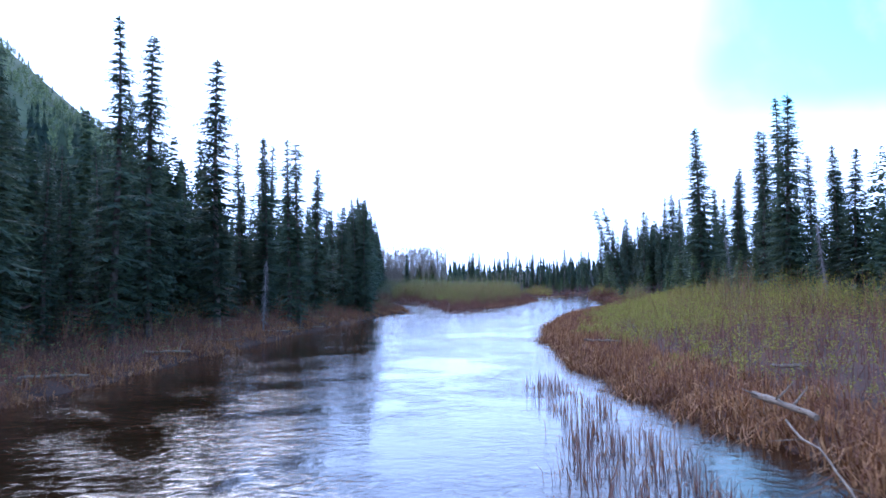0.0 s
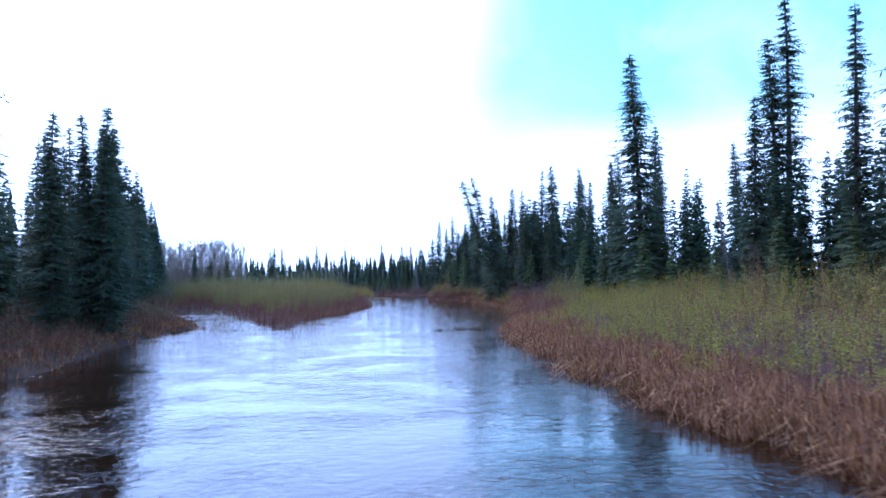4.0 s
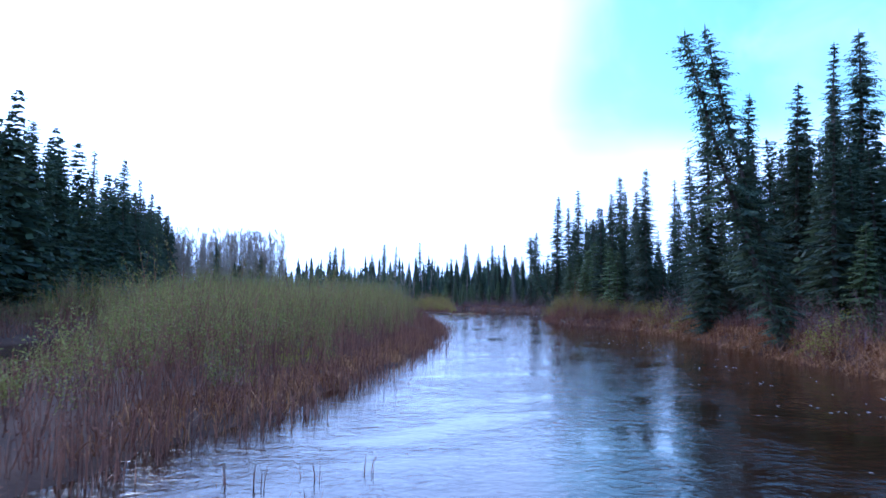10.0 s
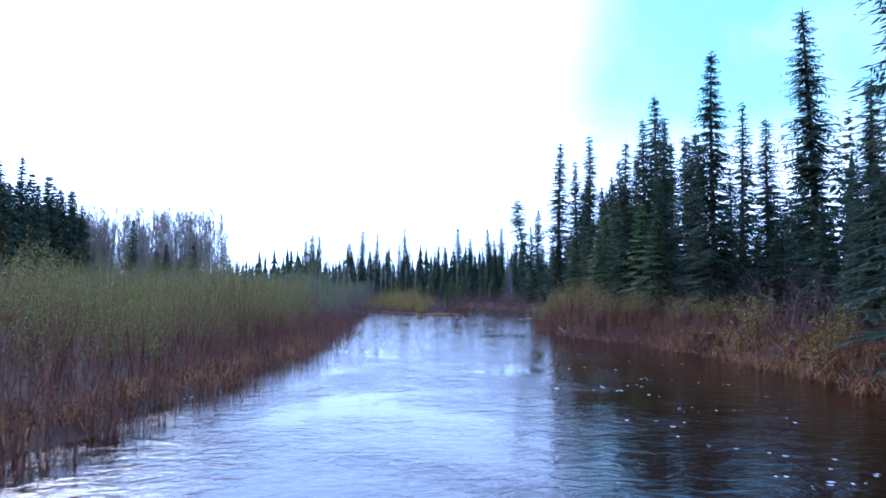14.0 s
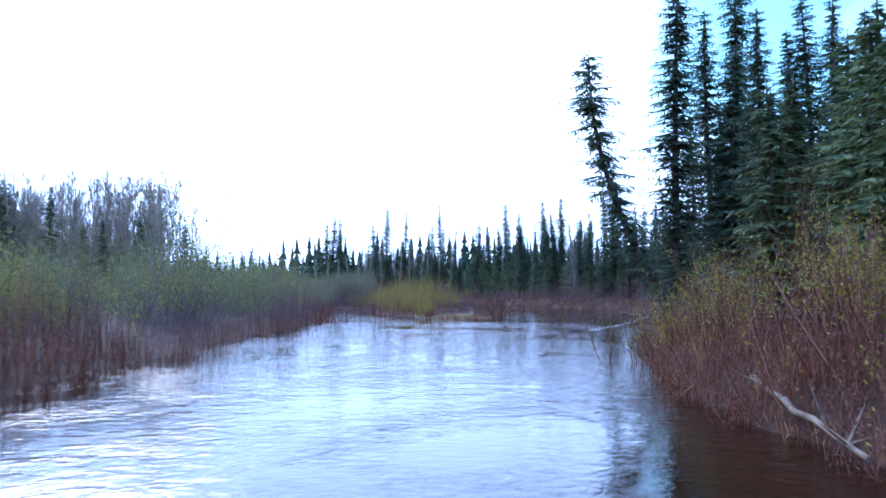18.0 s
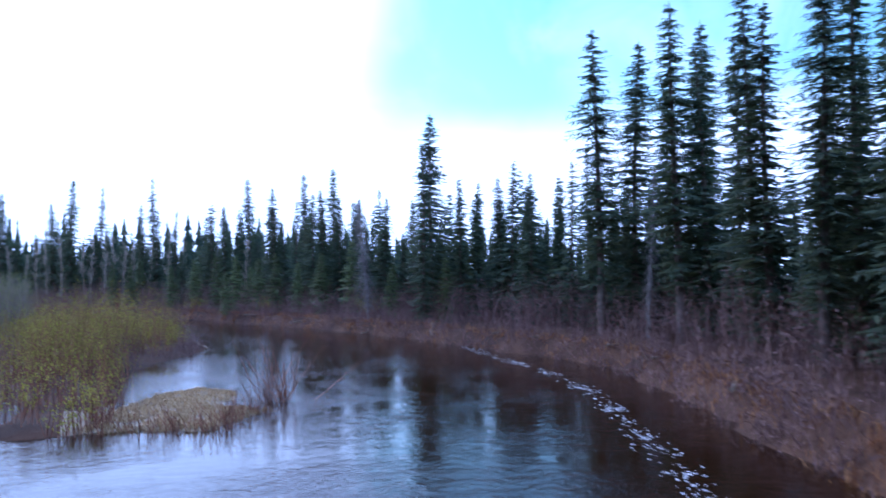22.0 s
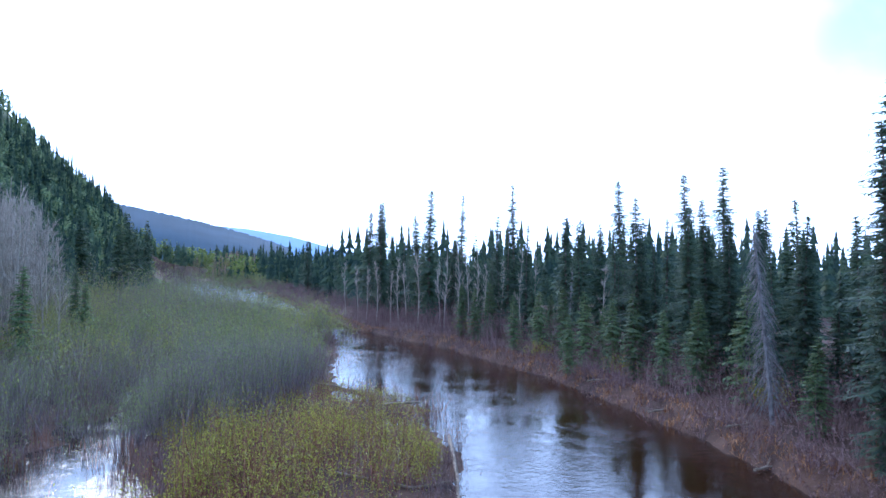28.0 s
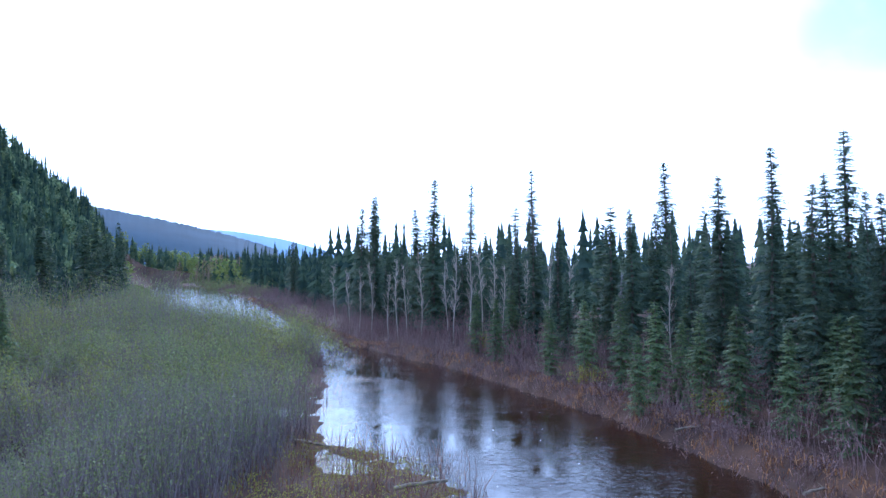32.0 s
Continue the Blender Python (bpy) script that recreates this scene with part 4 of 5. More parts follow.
ASPENS = [soup_arrays(bare_crown(k)) for k in (91, 92, 93, 94)]
grove = spread(4600, -66, 1, 200, 268, lambda x, y: (y > 206 - 0.2 * x) & (y < 206 - 0.2 * x + rng.exponential(13, len(x))) & (x + 4.5 < -0.62 * (y - 228)))
grove = grove[:900]
end = smooth01((-0.62 * (grove[:, 1] - 228) - grove[:, 0] - 4.5) / 7)
scatter("aspen_grove", ASPENS, grove, rng.uniform(10.8, 13.8, len(grove)) * (0.75 + 0.25 * end), M_ASPEN, "grove of bare grey aspens on the valley floor", "aspen grove")
slope = spread(9000, -300, -80, 215, 520, lambda x, y: (hill_height(x, y) > 2) & (wobble(x, y, 0.03, 2.0) > -0.4) & (y < 470 + 0.4 * (x + 90)))[:4000]
M_SPRING = material("fresh_aspen_leaves", (0.14, 0.18, 0.075), (0.25, 0.295, 0.125), 0.02, 0.7, 0, island=0.5, trans=0.3)


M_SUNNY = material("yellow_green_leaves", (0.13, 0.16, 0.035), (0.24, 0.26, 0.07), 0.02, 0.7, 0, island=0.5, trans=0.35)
M_BUDS = material("tan_birch_buds", (0.24, 0.15, 0.1), (0.38, 0.25, 0.17), 0.05, 0.8, 0, island=0.5, trans=0.3)


def leafy_crown(seed):
    """A round-headed young-leaved tree, one unit high, of many leaf clumps."""
    r = np.random.default_rng(seed)
    n = 38
    d = r.normal(0, 1, (n, 3))
    d /= np.linalg.norm(d, axis=1)[:, None]
    c = d * (r.random(n) ** 0.4)[:, None] * [0.2, 0.2, 0.36] + [0, 0, 0.6]
    al = r.normal(0, 1, (n, 3)) * 0.034
    ac = np.cross(al, r.normal(0, 1, (n, 3)))
    ac *= 0.042 / (np.linalg.norm(ac, axis=1)[:, None] + 1e-6)
    v, q = diamonds(c, al, ac)
    return v, np.vstack([q[:, [0, 1, 2]], q[:, [0, 2, 3]]])


slope = np.vstack([slope, spread(900, -90, -48, 268, 345, lambda x, y: (x < np.interp(y, [268, 345], [-48, -66])) & (depth_in_water(x, y) < -5))[:170]])
scatter("hillside_aspens", [leafy_crown(k) for k in (95, 96, 97)], slope, rng.uniform(0.75, 1.25, len(slope)) * np.interp(hill_height(slope[:, 0], slope[:, 1]), [5, 60, 120], [7.5, 6.0, 4.0]), M_SPRING, "light green young-leaved aspens at the foot of the hill", "aspen wood")
belt = spread(3000, -300, -60, 440, 660, lambda x, y: (depth_in_water(x, y) < -14) & (x > edge_r(y) - 60) & (x < edge_r(y) + 60))[:420]
scatter("far_spruce_wood", LOW, belt, rng.uniform(8, 14, len(belt)), M_NEEDLE_FAR, "dark spruce wood where the river bends away", "spruce wood")
far_light = spread(3000, -260, -50, 400, 620, lambda x, y: (depth_in_water(x, y) < -3) & (x > edge_r(y) - 50) & (x < edge_r(y) + 9))[:120]
d = rng.uniform(360, 430, 170)
az = np.radians(rng.uniform(20.5, 28.5, 170))
far_light = np.vstack([far_light, np.column_stack([28 - d * np.sin(az), 179 + d * np.cos(az)])])
scatter("sunlit_aspens", [leafy_crown(k) for k in (98, 99)], far_light, rng.uniform(6, 11, len(far_light)), M_SUNNY, "sunlit yellow-green trees far along the river", "aspen wood")
tan = np.column_stack([rng.normal(-86, 6, 60), rng.normal(462, 10, 60)])
scatter("budding_birches", ASPENS, tan, rng.uniform(7, 11, 60), M_BUDS, "tan budding birches on the far bank", "birch trees")
for k, (x, y, h) in enumerate([(23.2, 243.0, 7.5), (24.4, 241.8, 8.0), (25.2, 242.6, 7.0), (22.4, 244.6, 6.5), (17.8, 248.8, 7.0), (16.6, 251.5, 6.0), (27.0, 239.6, 6.0), (13.0, 256.0, 6.5), (20.2, 245.6, 7.2), (18.8, 246.8, 6.2), (31.4, 233.4, 6.4), (30.2, 235.2, 7.0), (28.6, 237.6, 6.2), (26.2, 240.6, 7.4), (14.6, 253.4, 7.0), (11.2, 259.0, 6.6), (8.6, 264.0, 6.8), (35.8, 224.4, 6.0)]):
    s = bare_crown(300 + k, limbs=24, twigs=8)
    ob = tagged(new("bare_aspen", s.mesh("bare_aspen", [M_ASPEN])), "pale leafless aspen in front of the spruces", "aspen tree", "bare aspens on the outer bank")
    ob.matrix_basis = Matrix.Translation((x, y, z_at(x, y) - 0.05)) @ Matrix.Diagonal((h, h, h, 1))


# ---- willow thickets, brush, sedge ----
def shrub_arrays(pts, heights, lean=0.25, stem_w=0.011, leaves=9, leaf=0.05, leaf_from=0.35, puff=0.05, r=rng):
    """Stems (ribbons) and leaves (diamonds) for shoots that rise from points."""
    n = len(pts)
    z = np.maximum(ground_z(pts[:, 0], pts[:, 1]), -0.35)
    base = np.column_stack([pts, z - 0.05])
    a = r.random(n) * 6.283
    ln = np.abs(r.normal(0, lean, n))
    off = np.column_stack([np.cos(a) * ln, np.sin(a) * ln, np.ones(n)]) * heights[:, None]
    curl = np.column_stack([r.normal(0, 0.06, n), r.normal(0, 0.06, n), 0 * a]) * heights[:, None]
    mid, tip = base + 0.5 * off + curl, base + off
    b = r.random(n) * 6.283
    e = np.column_stack([np.cos(b), np.sin(b), 0 * b]) * stem_w
    sv = np.stack([base - e, base + e, mid - 0.75 * e, mid + 0.75 * e, tip - 0.2 * e, tip + 0.2 * e], 1).reshape(-1, 3)
    i = np.arange(n)[:, None] * 6
    sq = np.concatenate([i + [[0, 1, 3, 2]], i + [[2, 3, 5, 4]]])
    if not leaves:
        return sv, sq, None, None
    k = np.repeat(np.arange(n), leaves)
    u = r.uniform(leaf_from, 1.03, len(k))
    c = np.where((u < 0.5)[:, None], base[k] + (mid - base)[k] * (u / 0.5)[:, None], mid[k] + (tip - mid)[k] * ((u - 0.5) / 0.5)[:, None])
    c = c + r.normal(0, puff, (len(k), 3)) * np.array([1, 1, 0.6])
    al = r.normal(0, 1, (len(k), 3)) + [0, 0, 0.7]
    al *= (leaf * r.uniform(0.6, 1.25, len(k)) / np.linalg.norm(al, axis=1))[:, None]
    ac = np.cross(al, r.normal(0, 1, (len(k), 3)))
    ac *= (leaf * 0.38 / (np.linalg.norm(ac, axis=1) + 1e-6))[:, None]
    lv, lq = diamonds(c, al, ac)
    return sv, sq, lv, lq


def shore_strip(n, x0, x1, y0, y1, w0, w1, keep=None):
    return spread(n, x0, x1, y0, y1, lambda x, y: (lambda d: (d > w0) & (d < w1) & (keep(x, y) if keep else True))(-depth_in_water(x, y)))


def clumped(centres, per, spread_m):
    p = np.repeat(centres, per, 0)
    return p + rng.normal(0, spread_m, p.shape)


def domes(centres, per, spread_m):
    """Rounded shrubs: shoots round each centre, and how tall each one is, from 1 in the middle down to the rim."""
    p = clumped(centres, per, spread_m)
    d = np.linalg.norm(p - np.repeat(centres, per, 0), axis=1) / spread_m
    return p, np.exp(-0.13 * d * d) * np.repeat(rng.uniform(0.72, 1.18, len(centres)), per)


def thicket(name, pts, heights, label, category, leaf_mat=None, stem_mat=None, **kw):
    sv, sq, lv, lq = shrub_arrays(pts, heights, **kw)
    stems = mesh_from(name, sv, [sq], [stem_mat or M_STEM]) if lv is None else \
        mesh_from(name, np.vstack([sv, lv]), [sq, lq + len(sv)], [stem_mat or M_STEM, leaf_mat or M_LEAF], np.r_[np.zeros(len(sq), int), np.ones(len(lq), int)])
    return tagged(new(name, stems), label, category, kind="stuff")


def rise(p, lo, hi, ramp, seed=0.0):
    """Shrub heights that grow away from the water, in uneven humps."""
    out = -depth_in_water(p[:, 0], p[:, 1])
    return (lo + (hi - lo) * smooth01((out + 0.3) / ramp)) * (0.86 + 0.22 * wobble(p[:, 0], p[:, 1], 0.45, seed) + 0.14 * wobble(p[:, 0], p[:, 1], 1.5, seed + 1)) * rng.uniform(0.7, 1.12, len(p)) * np.repeat(rng.uniform(0.74, 1.2, len(p) // 6 + 1), 6)[:len(p)]


# left: the long willow spit, nearer and farther part
c = spread(5200, -13, 20, 73, 150, lambda x, y: (depth_in_water(x, y) < 0.35) & (x > np.maximum(edge_l(y) + 2.2, np.interp(y, [84, 110], [-1.5, -8]))) & (rng.random(len(x)) < np.where(depth_in_water(x, y) > -7, 1.0, 0.45)))
p = clumped(c[:1900], 8, 0.22)
tall = rise(p, 0.8, 3.0, 4.0) * (1 + 0.12 * smooth01((p[:, 1] - 130) / 15)) * (1 - 0.5 * smooth01((4.0 - p[:, 0]) / 5) * smooth01((124 - p[:, 1]) / 20))
front = -depth_in_water(p[:, 0], p[:, 1]) < 1.7 + 0.9 * wobble(p[:, 0], p[:, 1], 0.8, 2.0)
thicket("willow_thicket", p[~front], tall[~front], "dense willow thicket, red-brown stems and olive spring leaves", "willow thicket", leaf_mat=M_LEAF_O, leaves=25, leaf=0.032, leaf_from=0.48)
thicket("bare_brush", p[front], tall[front], "red-brown leafless willow shoots along the water", "brush", leaf_mat=M_STEM, leaves=4, leaf=0.03, leaf_from=0.4)
LEFT_LAND = np.array([(-15, 150), (16.8, 150), (17.3, 160), (18.5, 170), (18, 182), (16, 190), (14, 198), (12.6, 208), (15, 211.5), (20.3, 215), (19, 220), (17, 228), (13, 242), (8, 251),
                      (-3, 262), (-9, 268), (-48, 268), (-48, 205), (-24, 172)], float)
near_left = np.array([(-6, 149), (30, 149), (30, 240), (-12, 240)], float)
c = spread(16000, -10, 21, 150, 262, lambda x, y: (inside_by(LEFT_LAND, x, y) > -0.25) & (inside_by(near_left, x, y) > 0) & ((wobble(x, y, 1.15, 6.0) > -0.5) | (y < 192) | (x < 6)))
p, dome = domes(c[:520], 36, 0.56)
dome = dome * np.repeat(rng.uniform(0.52, 1.2, len(p) // 36), 36)
tall = dome * (1 + 0.3 * smooth01((p[:, 1] - 224) / 14)) * rise(p, 2.0, 4.5, 2.4, 2.0) * (1 - 0.15 * smooth01((p[:, 1] - 200) / 20))
rim = inside_by(LEFT_LAND, p[:, 0], p[:, 1]) < 1.5 + 0.9 * wobble(p[:, 0], p[:, 1], 0.7, 4.0)
odd = np.repeat(rng.random(len(p) // 36) < 0.6, 36)
thicket("willow_thicket", p[~rim & odd], tall[~rim & odd], "broad grey-green willow thicket on flooded ground", "willow thicket", stem_mat=M_STEM_GREY, leaves=14, leaf=0.07, leaf_from=0.5, puff=0.15, lean=0.36)
thicket("willow_thicket", p[~rim & ~odd], tall[~rim & ~odd], "yellow-olive willows among grey-green ones on flooded ground", "willow thicket", M_LEAF_O, stem_mat=M_STEM_GREY, leaves=14, leaf=0.07, leaf_from=0.5, puff=0.15, lean=0.36)
thicket("bare_brush", p[rim], tall[rim] * 0.85, "grey-brown leafless willow shoots standing at the water", "brush", leaf_mat=M_BRUSH, stem_mat=M_BRUSH, leaves=5, leaf=0.04, leaf_from=0.3, puff=0.12, lean=0.36)
c = spread(900, 7, 17.5, 182, 198, lambda x, y: inside_by(LEFT_LAND, x, y) > -0.5)
p, dome = domes(c[:110], 26, 0.45)
thicket("bare_brush", p, dome * rise(p, 1.0, 1.9, 2.4, 2.0), "grey-brown leafless shoots crowding the mouth of the side channel", "brush", leaf_mat=M_BRUSH, stem_mat=M_BRUSH, leaves=5, leaf=0.04, leaf_from=0.3, puff=0.12, lean=0.4)
c = spread(700, 15, 21.5, 184, 206, lambda x, y: (depth_in_water(x, y) > 0) & (depth_in_water(x, y) < 1.3))
p = clumped(c[:90], 7, 0.16)
thicket("bare_brush", p, rng.uniform(0.5, 1.1, len(p)), "thin brown shoots standing in the side channel", "brush", stem_mat=M_BRUSH, leaves=0, lean=0.3, stem_w=0.008)
c = spread(1500, 4, 16, 194, 216, lambda x, y: inside_by(LEFT_LAND, x, y) > -0.9)
p = clumped(c[:430], 8, 0.24)
thicket("willow_thicket", p, rise(p, 1.5, 3.0, 2.4, 2.0), "willow shoots standing in flooded shallows", "willow thicket", stem_mat=M_STEM_GREY, leaves=13, leaf=0.038, leaf_from=0.36, puff=0.14, lean=0.32)
c = spread(9000, -48, 21, 150, 268, lambda x, y: (inside_by(LEFT_LAND, x, y) > -0.1) & (inside_by(near_left, x, y) <= 0))
p = clumped(c[:3100], 6, 0.3)
thicket("willow_thicket", p, rise(p, 1.5, 3.4, 2.6, 2.0) * (1 + 0.25 * smooth01((p[:, 1] - 230) / 14)) * (1 + 0.45 * smooth01((2 - p[:, 0]) / 6) * smooth01((p[:, 1] - 195) / 10)), "dense olive willow thicket reaching back to the hill", "willow thicket", stem_mat=M_STEM_GREY, leaves=8, leaf=0.085, leaf_from=0.3, puff=0.25)
c = shore_strip(60000, -30, 17, 236, 300, -0.3, 5.5, lambda x, y: x < np.interp(y, [236, 249, 262, 273, 297, 300], [16.5, 10.5, -1.5, -12.5, -25.5, -27]))
p, dome = domes(c[:190], 30, 0.8)
thicket("willow_thicket", p, dome * rng.uniform(2.3, 3.5, len(p)), "dense olive willows at the next bend of the river", "willow thicket", M_LEAF_O, M_STEM_GREY, leaves=10, leaf=0.085, leaf_from=0.4, puff=0.22)
c = spread(5000, -110, 6, 262, 440, lambda x, y: (depth_in_water(x, y) < -0.2) & (x < np.interp(y, [262, 273, 297, 320, 362, 408, 452], [-3, -14, -27, -39, -61, -86, -112])) & (depth_in_water(x, y) > -34))
p = clumped(c[:1700], 5, 0.5)
thicket("willow_thicket", p, rise(p, 0.5, 2.6, 10.0, 1.0), "grey-green willows along the far river", "willow thicket", leaves=9, leaf=0.13, leaf_from=0.3, stem_w=0.02)
c = spread(9000, -170, -30, 320, 540, lambda x, y: (depth_in_water(x, y) < -1) & (depth_in_water(x, y) > -26))
p = clumped(c[:1700], 5, 0.8)
thicket("willow_thicket", p, rise(p, 1.0, 3.6, 9.0, 1.0), "grey-green willows where the river bends away", "willow thicket", leaves=9, leaf=0.24, leaf_from=0.2, stem_w=0.03)
# island in the stream
c = spread(1500, 13, 21, 198, 217, lambda x, y: (inside_by(ISLAND, x, y) > -0.1) & (x < 20.6 - 0.06 * (y - 200)) & (y > 199))
p = clumped(c[:330], 9, 0.25)
thicket("willow_thicket", p, (1.5 + 1.6 * smooth01(inside_by(ISLAND, p[:, 0], p[:, 1]) / 2.0)) * rng.uniform(0.7, 1.12, len(p)), "tall grey-green willows crowding the head of the side channel", "willow thicket", stem_mat=M_STEM_GREY, leaves=12, leaf=0.042, leaf_from=0.36, puff=0.15)
c = spread(1500, 18, 30, 174, 216, lambda x, y: (inside_by(ISLAND, x, y) > 0.1) & (y > 184) & ((x > 20.4) | (y < 200)))
p, dome = domes(c[:230], 22, 0.42)
ok = rng.random(len(p)) < np.interp(p[:, 1], [197, 203], [1.0, 0.4])
p, dome = p[ok], dome[ok]
rim = inside_by(ISLAND, p[:, 0], p[:, 1]) < 0.75 + 0.4 * wobble(p[:, 0], p[:, 1], 0.9, 2.0)
tall = dome * (0.9 + 1.8 * smooth01((inside_by(ISLAND, p[:, 0], p[:, 1])) / 2.4)) * np.interp(p[:, 1], [184, 190, 197, 202, 208], [0.8, 1.0, 0.85, 0.42, 0.36]) * rng.uniform(0.65, 1.15, len(p)) * rng.choice([0.75, 0.9, 1.0, 1.15], len(p))
thicket("bare_brush", p[rim], tall[rim], "red-brown leafless shoots round the island's edge", "brush", leaf_mat=M_BRUSH, stem_mat=M_BRUSH, leaves=5, leaf=0.034, leaf_from=0.25, puff=0.1)
thicket("willow_thicket", p[~rim], tall[~rim], "yellow-green willows on a small island", "willow thicket", M_LEAF_Y, leaves=11, leaf=0.04, leaf_from=0.42, puff=0.11)
c = spread(700, 20, 26, 174.5, 188, lambda x, y: inside_by(ISLAND, x, y) > -0.35)
p = clumped(c[:80], 11, 0.2)
thicket("willow_thicket", p, rng.uniform(0.8, 1.0, len(p)) * np.interp(p[:, 1], [175, 179, 186], [0.9, 1.5, 2.1]) * rng.uniform(0.6, 1.1, len(p)), "upright yellow-green willow shoots at the island's tip", "willow thicket", M_LEAF_Y, leaves=6, leaf=0.04, leaf_from=0.5, lean=0.14)
c = spread(900, 20, 28.5, 200, 215, lambda x, y: inside_by(ISLAND, x, y) > -0.2)
p = clumped(c[:170], 8, 0.22)
thicket("bare_brush", p, rng.uniform(0.4, 1.1, len(p)), "sparse reddish dead twigs in shallow water", "brush", leaves=0, lean=0.4, stem_w=0.009)
c = spread(600, 24, 28.6, 173.8, 176.6, lambda x, y: (inside_by(SPIT, x, y) > -0.3) & (inside_by(SPIT, x, y) < 0.5))
p = clumped(c[:48], 9, 0.12)
thicket("bare_brush", p, rng.uniform(0.25, 0.75, len(p)), "dark dead twigs along the rim of a low bar", "brush", leaves=0, lean=0.5, stem_w=0.009)

# right: willows and sedge on the inside of the first bend
c = spread(6000, 5, 30, -6, 102, lambda x, y: (depth_in_water(x, y) < -0.6) & (x < edge_r(y) + 1) & (rng.random(len(x)) < np.where(depth_in_water(x, y) > -8, 1.0, 0.6)))
p = clumped(c[:2300], 6, 0.25)
front = -depth_in_water(p[:, 0], p[:, 1]) < 1.7 + 1.2 * wobble(p[:, 0], p[:, 1], 0.6, 1.0)
front = front | ((p[:, 1] < 30) & (rng.random(len(p)) < 0.6))
tall = rise(p, 0.5, 2.3, 12.0, 3.0)
thicket("willow_thicket", p[~front], tall[~front], "olive willow scrub with reddish stems on the low bank", "willow scrub", M_LEAF_Y, leaves=21, leaf=0.035, leaf_from=0.4)
thicket("bare_brush", p[front], tall[front] * 0.9, "red-brown leafless shoots between sedge and willow scrub", "brush", leaf_mat=M_STEM, leaves=4, leaf=0.03, leaf_from=0.3)
c = shore_strip(30000, 3, 30, -6, 74, -0.45, 3.4, lambda x, y: x > 3.5)
p = clumped(c[:600], 8, 0.2)
thicket("bare_brush", p, rng.uniform(0.3, 0.7, len(p)), "red-brown leafless shoots along the water's edge", "brush", leaf_mat=M_STEM, leaves=3, leaf=0.028, leaf_from=0.3, lean=0.3, stem_w=0.008)
c = shore_strip(20000, 8, 36, 72, 147, -0.4, 2.4, lambda x, y: x > np.interp(y, [72, 100, 140, 162], [8, 18, 24, 30]))
p = clumped(c[:900], 8, 0.22)
thicket("bare_brush", p, rise(p, 0.5, 1.3, 2.0, 4.0), "red-brown leafless brush crowding the waterline", "brush", leaf_mat=M_STEM, leaves=3, leaf=0.035, lean=0.45, stem_w=0.009)
# brown twigs overhanging the cut bank
c = shore_strip(70000, -40, 46, 150, 330, -0.35, 1.1, lambda x, y: right_bank(x, y) > 0.3)
p = clumped(c[:1000], 8, 0.2)
thicket("bare_brush", p, rng.uniform(0.3, 0.85, len(p)), "grey-brown dead twigs and roots hanging over the cut bank", "brush", leaf_mat=M_BRUSH, stem_mat=M_BRUSH, leaves=3, leaf=0.05, lean=0.7, stem_w=0.011)
# brown leafless brush under the trees
c = spread(46000, -60, 48, 98, 400, lambda x, y: (depth_in_water(x, y) < -0.5) & (x > edge_r(y) - 9) & (x < edge_r(y) + 4) & ((right_bank(x, y) > 0.5) | (y > 260)) & (rng.random(len(x)) < np.where(y < 262, 1, 0.45)))
p = clumped(c[:4600], 8, 0.3)
thicket("bare_brush", p, rise(p, 0.7, 2.5, 3.5, 5.0), "leafless grey-brown brush below the spruces", "brush", leaf_mat=M_BRUSH, stem_mat=M_BRUSH, leaves=3, leaf=0.06, leaf_from=0.5, lean=0.35, stem_w=0.012)
c = spread(9000, -20, -2, -10, 130, lambda x, y: (depth_in_water(x, y) < -0.5) & (x > edge_l(y) - 3) & (x < edge_l(y) + 6))
p = clumped(c[:1700], 7, 0.3)
thicket("bare_brush", p, rise(p, 0.4, 1.4, 4.0, 5.0), "leafless red-brown brush below the spruces", "brush", leaves=2, lean=0.35, stem_w=0.009)

c = shore_strip(30000, -18, 0, -6, 84, -0.3, 2.6, lambda x, y: x < -1)
p = clumped(c[:700], 9, 0.22)
thicket("bare_brush", p, rng.uniform(0.35, 0.9, len(p)), "dark red-brown leafless twigs along the low bank", "brush", leaf_mat=M_STEM, leaves=2, leaf=0.028, leaf_from=0.3, lean=0.4, stem_w=0.007)
c = shore_strip(30000, 24, 33, 127, 148.5, -0.3, 1.8)
p = clumped(c[:460], 12, 0.2)
thicket("bare_brush", p, rng.uniform(0.3, 0.75, len(p)), "dense red-brown leafless twigs reaching down to the water", "brush", leaf_mat=M_STEM, leaves=3, leaf=0.024, leaf_from=0.3, lean=0.5, stem_w=0.0055)


